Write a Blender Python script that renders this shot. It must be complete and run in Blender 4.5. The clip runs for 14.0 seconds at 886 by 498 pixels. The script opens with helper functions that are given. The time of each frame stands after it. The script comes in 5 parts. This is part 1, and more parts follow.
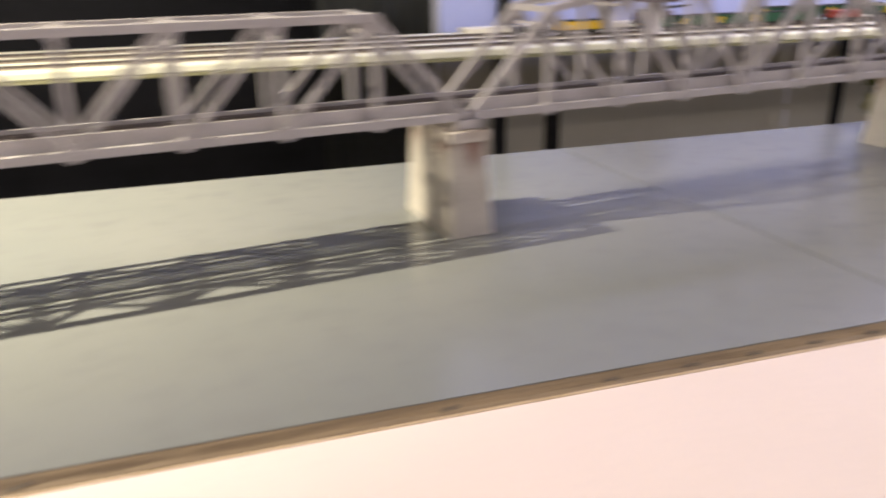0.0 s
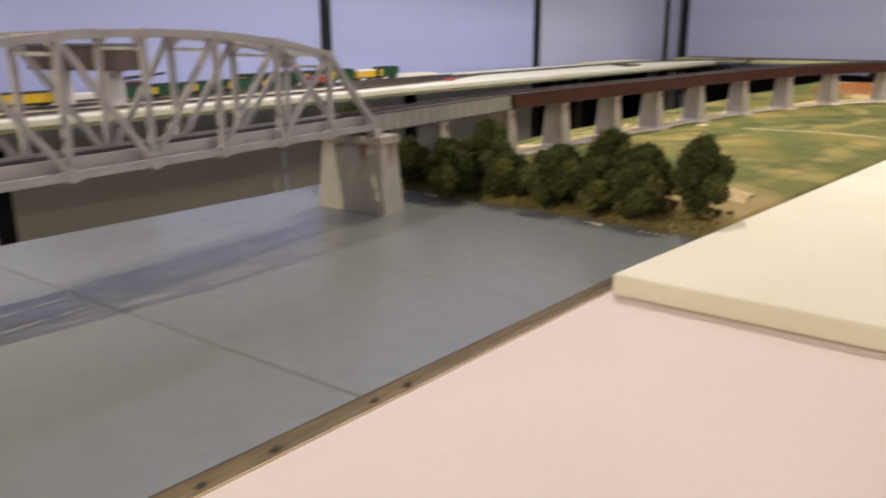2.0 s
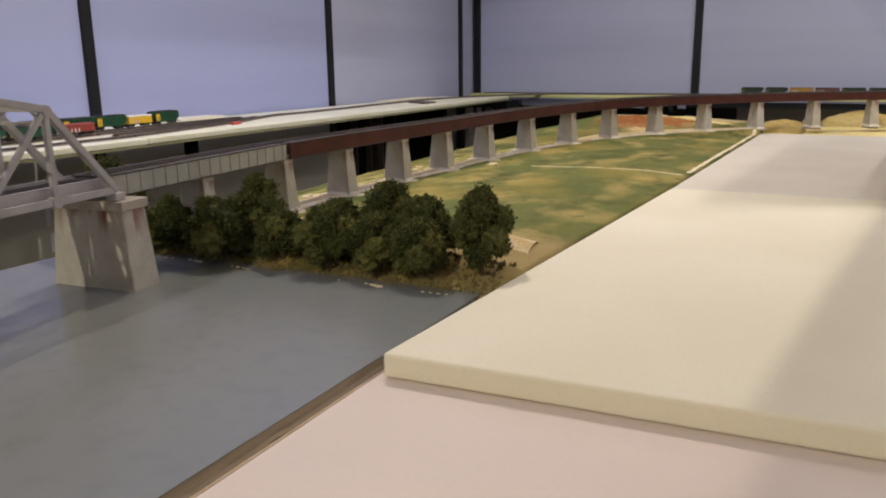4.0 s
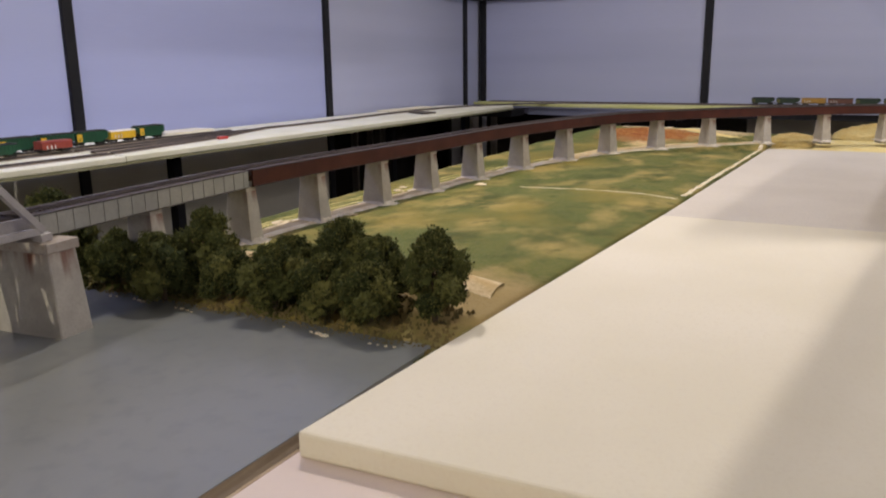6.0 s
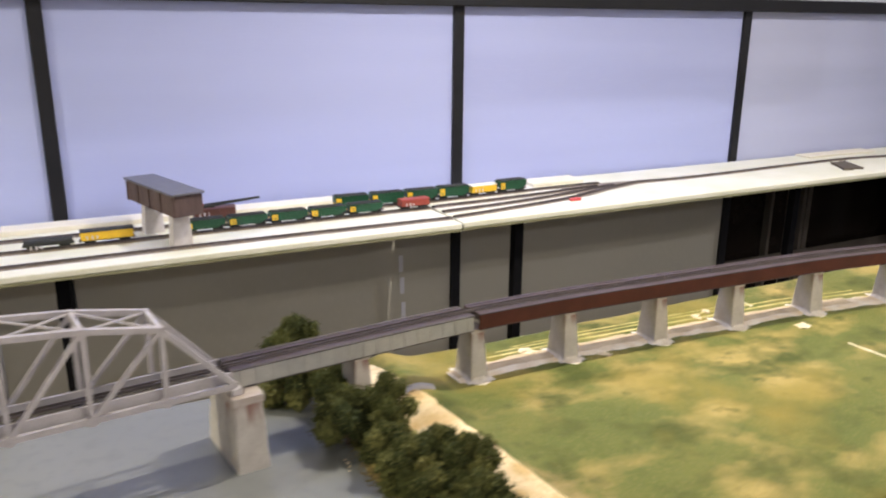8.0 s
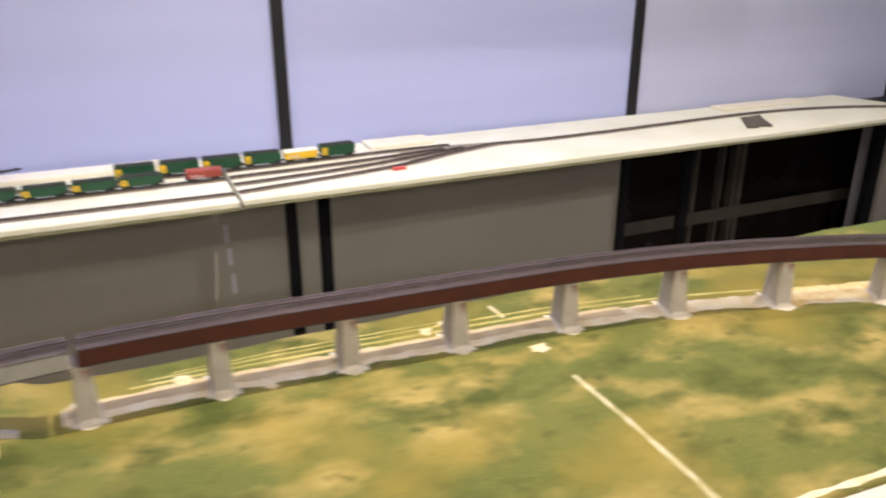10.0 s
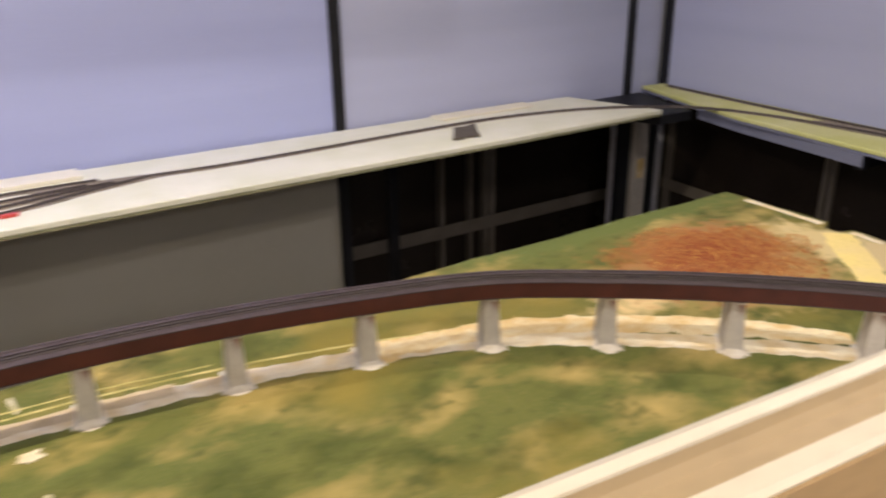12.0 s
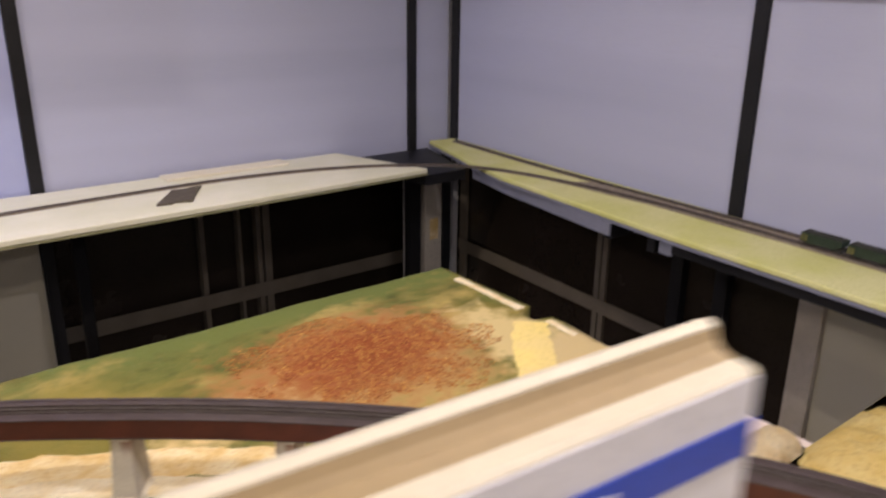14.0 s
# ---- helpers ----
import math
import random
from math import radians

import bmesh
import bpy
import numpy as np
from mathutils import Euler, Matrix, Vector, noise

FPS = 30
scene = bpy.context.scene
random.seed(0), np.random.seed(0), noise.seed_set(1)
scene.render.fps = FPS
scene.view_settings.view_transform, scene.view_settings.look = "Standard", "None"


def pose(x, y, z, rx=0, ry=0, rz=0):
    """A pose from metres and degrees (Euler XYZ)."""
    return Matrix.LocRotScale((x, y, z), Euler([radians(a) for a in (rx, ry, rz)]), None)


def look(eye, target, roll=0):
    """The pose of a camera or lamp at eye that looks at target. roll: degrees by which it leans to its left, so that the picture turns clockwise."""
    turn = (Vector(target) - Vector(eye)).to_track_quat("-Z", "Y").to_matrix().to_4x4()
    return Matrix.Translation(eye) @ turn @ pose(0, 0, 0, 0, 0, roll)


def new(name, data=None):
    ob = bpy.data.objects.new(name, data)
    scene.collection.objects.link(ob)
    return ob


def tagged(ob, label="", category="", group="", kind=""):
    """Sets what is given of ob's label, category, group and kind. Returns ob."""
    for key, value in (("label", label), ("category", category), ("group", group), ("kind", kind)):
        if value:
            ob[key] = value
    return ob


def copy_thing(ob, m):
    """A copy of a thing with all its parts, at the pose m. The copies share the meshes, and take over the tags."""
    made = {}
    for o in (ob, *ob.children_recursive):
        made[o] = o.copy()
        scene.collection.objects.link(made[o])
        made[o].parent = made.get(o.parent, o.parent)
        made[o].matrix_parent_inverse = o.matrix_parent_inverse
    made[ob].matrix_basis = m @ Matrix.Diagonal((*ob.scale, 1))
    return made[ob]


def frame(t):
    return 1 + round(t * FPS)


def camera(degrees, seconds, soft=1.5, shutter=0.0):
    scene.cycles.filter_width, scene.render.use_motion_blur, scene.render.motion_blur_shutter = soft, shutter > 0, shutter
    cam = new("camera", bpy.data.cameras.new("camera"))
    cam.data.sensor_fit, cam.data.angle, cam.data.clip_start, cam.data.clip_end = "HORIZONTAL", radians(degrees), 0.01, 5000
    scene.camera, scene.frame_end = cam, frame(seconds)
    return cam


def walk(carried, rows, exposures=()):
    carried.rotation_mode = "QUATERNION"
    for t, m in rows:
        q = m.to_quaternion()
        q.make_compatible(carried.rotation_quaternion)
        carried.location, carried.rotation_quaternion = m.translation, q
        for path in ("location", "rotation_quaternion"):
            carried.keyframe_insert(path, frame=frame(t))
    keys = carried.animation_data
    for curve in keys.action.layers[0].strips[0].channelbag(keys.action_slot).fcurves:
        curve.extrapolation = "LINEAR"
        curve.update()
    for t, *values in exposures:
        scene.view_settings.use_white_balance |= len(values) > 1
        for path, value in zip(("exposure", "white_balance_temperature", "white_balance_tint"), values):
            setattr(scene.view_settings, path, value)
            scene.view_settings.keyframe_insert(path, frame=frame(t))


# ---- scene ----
cam = camera(58.9, 14.0, 2.0, 0.8)
PATH = [
    (0, (-1.975, -2.073, 0.276), (-1.428, -0.278, -0.415), -1.0),
    (0.2, (-1.899, -2.054, 0.277), (-1.236, -0.296, -0.41), -1.5),
    (0.5, (-1.844, -2.027, 0.261), (-0.939, -0.357, -0.364), -1.2),
    (0.8, (-1.822, -2.029, 0.268), (-0.768, -0.438, -0.329), 0.0),
    (1, (-1.814, -2.029, 0.255), (-0.68, -0.484, -0.319), -0.5),
    (1.5, (-1.795, -2.025, 0.256), (-0.477, -0.631, -0.31), -0.3),
    (2, (-1.764, -2.018, 0.256), (-0.302, -0.764, -0.283), -0.3),
    (2.5, (-1.733, -2.011, 0.262), (-0.129, -0.927, -0.243), -0.0),
    (3, (-1.7, -2.011, 0.269), (-0.028, -1.034, -0.231), 0.3),
    (3.5, (-1.671, -2.01, 0.275), (0.047, -1.105, -0.204), -0.3),
    (3.7, (-1.66, -2.005, 0.269), (0.073, -1.121, -0.196), -0.7),
    (6, (-1.53, -2.034, 0.301), (0.183, -1.108, -0.155), -0.7),
    (6.5, (-1.52, -2.056, 0.349), (0.115, -0.981, -0.067), -1.08),
    (7, (-1.433, -2.173, 0.464), (-0.339, -0.551, 0.047), -1.57),
    (7.2, (-1.384, -2.219, 0.496), (-0.377, -0.548, 0.054), -1.18),
    (9.3, (-0.753, -2.229, 0.696), (-0.008, -0.513, -0.007), -0.2),
    (9.5, (-0.678, -2.237, 0.691), (0.068, -0.519, -0.006), -1.3),
    (10, (-0.477, -2.251, 0.682), (0.264, -0.552, -0.063), 0.1),
    (10.5, (-0.33, -2.25, 0.689), (0.491, -0.601, -0.083), 0.1),
    (11, (-0.182, -2.246, 0.696), (0.753, -0.644, -0.045), -0.9),
    (11.5, (-0.007, -2.295, 0.694), (0.903, -0.674, -0.038), -0.5),
    (12, (0.145, -2.289, 0.682), (1.146, -0.729, -0.065), -0.7),
    (12.5, (0.301, -2.299, 0.667), (1.37, -0.784, -0.076), -1.1),
    (13, (0.498, -2.321, 0.662), (1.553, -0.802, -0.093), -0.7),
    (13.5, (0.67, -2.314, 0.655), (1.837, -0.854, -0.049), 0.6),
    (14, (0.794, -2.366, 0.663), (1.968, -0.883, 0.019), 0.7),
]
EXPOSURES = ((0, -0.24, 6050, 19), (0.5, -0.14, 5950, 15), (1.5, -0.30, 6150, 12), (2.5, -0.72, 6350, 11), (3.7, -0.85, 6300, 11), (6, -0.87, 6050, 14), (6.5, -0.82, 5950, 14), (7, -0.36, 5850, 13),
             (9.3, 0.08, 6450, 11), (10.2, -0.12, 6450, 12), (11, -0.22, 6450, 13), (12, -0.44, 6450, 14), (13, -0.63, 6600, 15), (14, -0.43, 6600, 17))
walk(cam, [(t, look(eye, aim, roll)) for t, eye, aim, roll in PATH], EXPOSURES)

# ---- light ----
world = bpy.data.worlds.new("room_air")
scene.world = world
world.use_nodes = True
world.node_tree.nodes["Background"].inputs[0].default_value = (0.75, 0.8, 1.0, 1)
world.node_tree.nodes["Background"].inputs[1].default_value = 0.05


def ceiling_lamp(x, y, z, size, watts, colour, tilt=0.0):
    data = bpy.data.lights.new("ceiling_lamp", "AREA")
    data.shape, data.size, data.size_y = "RECTANGLE", size[0], size[1]
    data.energy, data.color = watts, colour
    ob = new("ceiling_lamp", data)
    ob.matrix_world = pose(x, y, z, tilt)
    return ob


WARM, NEUTRAL, COOL = (1.0, 0.89, 0.76), (1.0, 0.96, 0.97), (0.44, 0.52, 1.0)
ceiling_lamp(-3.0, -1.1, 1.36, (0.03, 0.02), 58, (1.0, 0.9, 0.66))
data = bpy.data.lights.new("ceiling_spot", "SPOT")
data.energy, data.color, data.spot_size, data.spot_blend, data.shadow_soft_size = 380, (1.0, 0.9, 0.56), radians(62), 1.0, 0.015
spot = new("ceiling_spot", data)
spot.matrix_world = look((-3.0, -1.1, 1.36), (-2.40, -0.93, 0.0))
ceiling_lamp(-0.1, -1.0, 1.36, (0.015, 0.01), 24, WARM)
ceiling_lamp(1.4, -1.0, 1.36, (0.04, 0.03), 13, WARM)
ceiling_lamp(1.55, -2.435, 1.36, (0.05, 0.03), 16, NEUTRAL)
ceiling_lamp(0.1, -2.7, 1.36, (0.3, 0.06), 17, WARM)
for lx, watts in ((-2.2, 24), (0.5, 15)):
    ceiling_lamp(lx, -3.9, 1.36, (0.9, 0.08), watts, NEUTRAL)
for lx, watts in ((-0.9, 9.3), (0.5, 5.2), (1.8, 0.8)):
    ceiling_lamp(lx, -0.24, 1.37, (1.2, 0.05), watts, COOL)


# ---- materials ----
def mat(name, a, b=None, rough=0.6, scale=30.0, fine=300.0, bump=0.0, mix=0.5, metal=0.0, c=None, rand=0.0, spec=0.5, detail=4.0, stretch=(1, 1, 1)):
    """Two colours blended by a wide noise, a third by a fine one, with relief."""
    m = bpy.data.materials.new(name)
    m.use_nodes = True
    t = m.node_tree
    n, link = t.nodes, t.links.new
    bsdf = n["Principled BSDF"]
    bsdf.inputs["Metallic"].default_value = metal
    bsdf.inputs["Specular IOR Level"].default_value = spec
    b = b or tuple(v * 0.85 for v in a)
    c = c or tuple(v * 0.7 for v in a)
    co = n.new("ShaderNodeTexCoord")
    mp = n.new("ShaderNodeMapping")
    mp.inputs["Scale"].default_value = stretch
    link(co.outputs["Object"], mp.inputs["Vector"])
    info = n.new("ShaderNodeObjectInfo")
    shift = n.new("ShaderNodeVectorMath")
    shift.operation = "ADD"
    link(mp.outputs[0], shift.inputs[0])
    link(info.outputs["Random"], shift.inputs[1])
    wide, tiny = n.new("ShaderNodeTexNoise"), n.new("ShaderNodeTexNoise")
    for node, s in ((wide, scale), (tiny, fine)):
        node.inputs["Scale"].default_value = s
        node.inputs["Detail"].default_value = detail
        link(shift.outputs[0], node.inputs["Vector"])
    ramp = n.new("ShaderNodeValToRGB")
    ramp.color_ramp.elements[0].position, ramp.color_ramp.elements[1].position = 0.5 - 0.3 * mix, 0.5 + 0.3 * mix
    ramp.color_ramp.elements[0].color, ramp.color_ramp.elements[1].color = (*a, 1), (*b, 1)
    link(wide.outputs["Fac"], ramp.inputs["Fac"])
    ramp2 = n.new("ShaderNodeValToRGB")
    ramp2.color_ramp.elements[0].position, ramp2.color_ramp.elements[1].position = 0.5, 0.8
    ramp2.color_ramp.elements[0].color, ramp2.color_ramp.elements[1].color = (0, 0, 0, 1), (0.7, 0.7, 0.7, 1)
    link(tiny.outputs["Fac"], ramp2.inputs["Fac"])
    mx = n.new("ShaderNodeMix")
    mx.data_type = "RGBA"
    link(ramp2.outputs["Color"], mx.inputs["Factor"])
    link(ramp.outputs["Color"], mx.inputs["A"])
    mx.inputs["B"].default_value = (*c, 1)
    out = mx.outputs["Result"]
    if rand:
        hsv = n.new("ShaderNodeHueSaturation")
        mr = n.new("ShaderNodeMapRange")
        mr.inputs["To Min"].default_value, mr.inputs["To Max"].default_value = 1 - rand, 1 + rand
        link(info.outputs["Random"], mr.inputs["Value"])
        link(mr.outputs[0], hsv.inputs["Value"])
        link(out, hsv.inputs["Color"])
        out = hsv.outputs["Color"]
    link(out, bsdf.inputs["Base Color"])
    rr = n.new("ShaderNodeMapRange")
    rr.inputs["To Min"].default_value, rr.inputs["To Max"].default_value = max(rough - 0.08, 0.02), min(rough + 0.08, 1)
    link(wide.outputs["Fac"], rr.inputs["Value"])
    link(rr.outputs[0], bsdf.inputs["Roughness"])
    if bump:
        bp = n.new("ShaderNodeBump")
        bp.inputs["Strength"].default_value, bp.inputs["Distance"].default_value = 0.6, bump
        link(tiny.outputs["Fac"], bp.inputs["Height"])
        link(bp.outputs["Normal"], bsdf.inputs["Normal"])
    return m


# stretched noise paints soft horizontal shadow bands into both upper panel colours
WALL_WHITE = mat("shade_banded_white_panel", (0.46, 0.485, 0.655), (0.405, 0.43, 0.59), 0.5, 1.6, 60, 0.0004, c=(0.43, 0.455, 0.615), stretch=(0.25, 0.25, 3.6), detail=2.0)
# bluer copy for the western panels: the cooler light there is in its colour
WALL_COOL_LIT = mat("cool_lit_panel", (0.405, 0.445, 0.70), (0.36, 0.395, 0.64), 0.5, 1.6, 60, 0.0004, c=(0.38, 0.42, 0.665), stretch=(0.25, 0.25, 3.6), detail=2.0)
WALL_GREY = mat("grey_panel", (0.47, 0.445, 0.365), (0.43, 0.405, 0.33), 0.55, 1.5, 60, 0.0002, c=(0.47, 0.445, 0.365))
UPPER = mat("upper_wall_paint", (0.62, 0.62, 0.66), (0.58, 0.58, 0.62), 0.8, 2, 80, 0.0005)
BLACK = mat("black_metal", (0.010, 0.010, 0.012), (0.015, 0.015, 0.018), 0.5, 6, 120, spec=0.25)
MATTE = mat("matte_black", (0.0035, 0.003, 0.0035), (0.005, 0.005, 0.006), 0.8, 6, 120, spec=0.1)
DARK = mat("dark_glazing", (0.016, 0.012, 0.009), (0.022, 0.016, 0.013), 0.25, 4, 90, spec=0.3)
MULLION = mat("grey_mullion", (0.135, 0.115, 0.092), (0.105, 0.09, 0.072), 0.6, 9, 150, spec=0.25)
COLUMN = mat("pale_column", (0.50, 0.46, 0.40), (0.38, 0.34, 0.29), 0.7, 7, 60)
CURTAIN = mat("grey_curtain", (0.055, 0.057, 0.054), (0.038, 0.04, 0.038), 0.9, 6, 200, 0.001)
FLOOR = mat("carpet", (0.22, 0.19, 0.15), (0.17, 0.15, 0.12), 0.95, 5, 400, 0.002)
CEIL = mat("ceiling_board", (0.7, 0.7, 0.7), None, 0.9, 3, 100)
FOAM = mat("white_foam", (0.80, 0.75, 0.60), (0.74, 0.69, 0.53), 0.75, 5, 220, 0.0006, c=(0.68, 0.62, 0.48))
SHELF_TOP = mat("shelf_foam", (0.78, 0.76, 0.62), (0.70, 0.69, 0.52), 0.75, 7, 200, 0.0006, c=(0.62, 0.62, 0.42))
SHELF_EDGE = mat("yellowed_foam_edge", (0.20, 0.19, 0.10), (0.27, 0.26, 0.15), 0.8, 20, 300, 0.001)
RSHELF = mat("yellow_green_foam", (0.62, 0.62, 0.22), (0.70, 0.68, 0.34), 0.75, 8, 200, 0.0006)
FASCIA = mat("blue_grey_fascia", (0.22, 0.23, 0.30), (0.18, 0.19, 0.25), 0.5, 8, 150)
PINK = mat("bare_pink_board", (0.79, 0.665, 0.595), (0.755, 0.635, 0.57), 0.65, 4, 160, 0.0004, c=(0.735, 0.62, 0.555))
SLAB = mat("cream_foam_slab", (0.86, 0.79, 0.63), (0.82, 0.75, 0.58), 0.75, 5, 240, 0.0006, c=(0.79, 0.71, 0.54))
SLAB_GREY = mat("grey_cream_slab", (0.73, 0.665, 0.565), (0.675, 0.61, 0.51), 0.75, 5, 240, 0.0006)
WOOD_EDGE = mat("board_edge", (0.15, 0.105, 0.06), (0.25, 0.18, 0.105), 0.7, 25, 200, 0.0008, stretch=(0.3, 3, 8))
LIP = mat("pale_ply", (0.55, 0.42, 0.27), (0.46, 0.34, 0.2), 0.7, 30, 250, 0.0005)
WATER = mat("grey_water_paint", (0.20, 0.21, 0.20), (0.23, 0.235, 0.22), 0.2, 2.2, 40, 0.0, c=(0.185, 0.19, 0.185), spec=0.5)
SEAM = mat("seam_dark", (0.06, 0.06, 0.06), None, 0.8)
SILVER = mat("silver_grey_paint", (0.50, 0.47, 0.46), (0.42, 0.39, 0.385), 0.5, 40, 400, 0.0002, c=(0.33, 0.30, 0.29))
GIRDER_GREY = mat("pale_grey_girder", (0.44, 0.43, 0.38), (0.36, 0.35, 0.31), 0.6, 30, 300, 0.0002)
RUST = mat("red_brown_paint", (0.092, 0.027, 0.019), (0.070, 0.022, 0.016), 0.5, 25, 300, 0.0002, c=(0.055, 0.019, 0.015), spec=0.25)
TIES = mat("dark_ties", (0.06, 0.048, 0.04), (0.09, 0.074, 0.062), 0.7, 90, 700, 0.0004)
RAIL = mat("steel_rail", (0.10, 0.08, 0.075), (0.15, 0.125, 0.115), 0.4, 50, 500, metal=0.5)
ROCKY = mat("yellow_foam_rock", (0.84, 0.65, 0.22), (0.88, 0.74, 0.34), 0.8, 18, 120, 0.004, c=(0.58, 0.41, 0.13))
PLASTER = mat("white_plaster", (0.88, 0.79, 0.58), (0.74, 0.58, 0.31), 0.85, 22, 200, 0.002, c=(0.5, 0.42, 0.28))
DIRT = mat("tan_dirt", (0.60, 0.42, 0.17), (0.86, 0.73, 0.46), 0.9, 18, 220, 0.002, c=(0.40, 0.25, 0.08))
GREY_PATH = mat("grey_footpath", (0.52, 0.40, 0.22), (0.66, 0.53, 0.31), 0.9, 30, 220, 0.001)
CROSSING = mat("lavender_grey_path", (0.44, 0.41, 0.39), (0.54, 0.50, 0.46), 0.9, 40, 220, 0.001)
SEAM_PALE = mat("pale_seam_plaster", (0.74, 0.66, 0.46), (0.50, 0.44, 0.22), 0.85, 45, 250, 0.001, c=(0.36, 0.33, 0.15))
LEAF = mat("dark_green_foam", (0.048, 0.062, 0.018), (0.085, 0.095, 0.030), 0.95, 60, 500, 0.001, c=(0.018, 0.032, 0.012), rand=0.2)
BARK = mat("brown_bark", (0.10, 0.065, 0.035), None, 0.9, 90, 500, 0.001)
CAR_GREEN = mat("green_car_paint", (0.011, 0.075, 0.032), (0.010, 0.058, 0.026), 0.45, 60, 500)
CAR_YELLOW = mat("yellow_car_paint", (0.75, 0.48, 0.02), (0.68, 0.42, 0.02), 0.45, 60, 500)
CAR_RED = mat("red_car_paint", (0.30, 0.05, 0.03), (0.24, 0.04, 0.025), 0.5, 60, 500)
CAR_BROWN = mat("brown_car_paint", (0.12, 0.045, 0.03), (0.09, 0.036, 0.026), 0.5, 60, 500)
BUNKER = mat("weathered_brown_boards", (0.115, 0.075, 0.066), (0.085, 0.055, 0.05), 0.7, 60, 400, 0.0004, c=(0.06, 0.042, 0.04), stretch=(1, 1, 0.2))
LOAD = mat("dark_load", (0.02, 0.022, 0.02), (0.035, 0.035, 0.03), 0.8, 200, 700, 0.001)
ROOF_GREY = mat("dark_grey_roof", (0.11, 0.11, 0.13), (0.14, 0.14, 0.16), 0.6, 40, 300)
LEG_WHITE = mat("pale_leg", (0.60, 0.57, 0.56), (0.52, 0.48, 0.46), 0.7, 50, 300)
TRIM_WHITE = mat("white_trim", (0.77, 0.70, 0.55), (0.72, 0.65, 0.50), 0.6, 12, 150, 0.0003, c=(0.62, 0.55, 0.41))
TAN_SIDE = mat("tan_board", (0.42, 0.28, 0.13), (0.37, 0.24, 0.11), 0.7, 10, 150, 0.0004)
GROOVE = mat("tan_groove", (0.43, 0.32, 0.18), (0.38, 0.28, 0.15), 0.7, 12, 150, 0.0003)
LABEL = mat("white_label", (0.70, 0.69, 0.72), (0.66, 0.65, 0.68), 0.4, 20, 200)
BLUE = mat("blue_print", (0.015, 0.055, 0.42), (0.02, 0.065, 0.46), 0.35, 30, 200)
RED_BIT = mat("red_plastic", (0.55, 0.06, 0.05), None, 0.4)


def pier_material():
    """Pale concrete with a rust stain that runs down from the cap."""
    m = mat("stained_concrete", (0.56, 0.52, 0.45), (0.47, 0.43, 0.37), 0.8, 40, 300, 0.0006, c=(0.40, 0.36, 0.30))
    t = m.node_tree
    n, link = t.nodes, t.links.new
    bsdf = n["Principled BSDF"]
    old = bsdf.inputs["Base Color"].links[0].from_socket
    co = n.new("ShaderNodeTexCoord")
    mp = n.new("ShaderNodeMapping")
    mp.inputs["Scale"].default_value = (60, 60, 9)
    link(co.outputs["Object"], mp.inputs["Vector"])
    no = n.new("ShaderNodeTexNoise")
    no.inputs["Scale"].default_value = 1.0
    link(mp.outputs[0], no.inputs["Vector"])
    sep = n.new("ShaderNodeSeparateXYZ")
    link(co.outputs["Object"], sep.inputs[0])
    up = n.new("ShaderNodeMapRange")
    up.inputs["From Min"].default_value, up.inputs["From Max"].default_value = 0.02, 0.11
    link(sep.outputs["Z"], up.inputs["Value"])
    mul = n.new("ShaderNodeMath")
    mul.operation = "MULTIPLY"
    link(up.outputs[0], mul.inputs[0])
    link(no.outputs["Fac"], mul.inputs[1])
    rp = n.new("ShaderNodeValToRGB")
    rp.color_ramp.elements[0].position, rp.color_ramp.elements[1].position = 0.33, 0.57
    link(mul.outputs[0], rp.inputs["Fac"])
    mx = n.new("ShaderNodeMix")
    mx.data_type = "RGBA"
    link(rp.outputs["Color"], mx.inputs["Factor"])
    link(old, mx.inputs["A"])
    mx.inputs["B"].default_value = (0.21, 0.09, 0.06, 1)
    link(mx.outputs["Result"], bsdf.inputs["Base Color"])
    return m


PIER = pier_material()
CAP = mat("weathered_concrete_cap", (0.55, 0.50, 0.43), (0.44, 0.38, 0.32), 0.8, 45, 300, 0.0006, c=(0.36, 0.24, 0.18))


def leaf_material():
    """Clump foliage whose flecks differ from dark to olive green."""
    t = LEAF.node_tree
    geo, rp = t.nodes.new("ShaderNodeNewGeometry"), t.nodes.new("ShaderNodeValToRGB")
    rp.color_ramp.elements[0].color, rp.color_ramp.elements[1].color = (0.030, 0.038, 0.013, 1), (0.175, 0.165, 0.050, 1)
    rp.color_ramp.elements.new(0.55).color = (0.078, 0.086, 0.026, 1)
    t.links.new(geo.outputs["Random Per Island"], rp.inputs["Fac"])
    bsdf = t.nodes["Principled BSDF"]
    bsdf.inputs["Specular IOR Level"].default_value = 0.15
    t.links.new(rp.outputs["Color"], bsdf.inputs["Base Color"])


leaf_material()


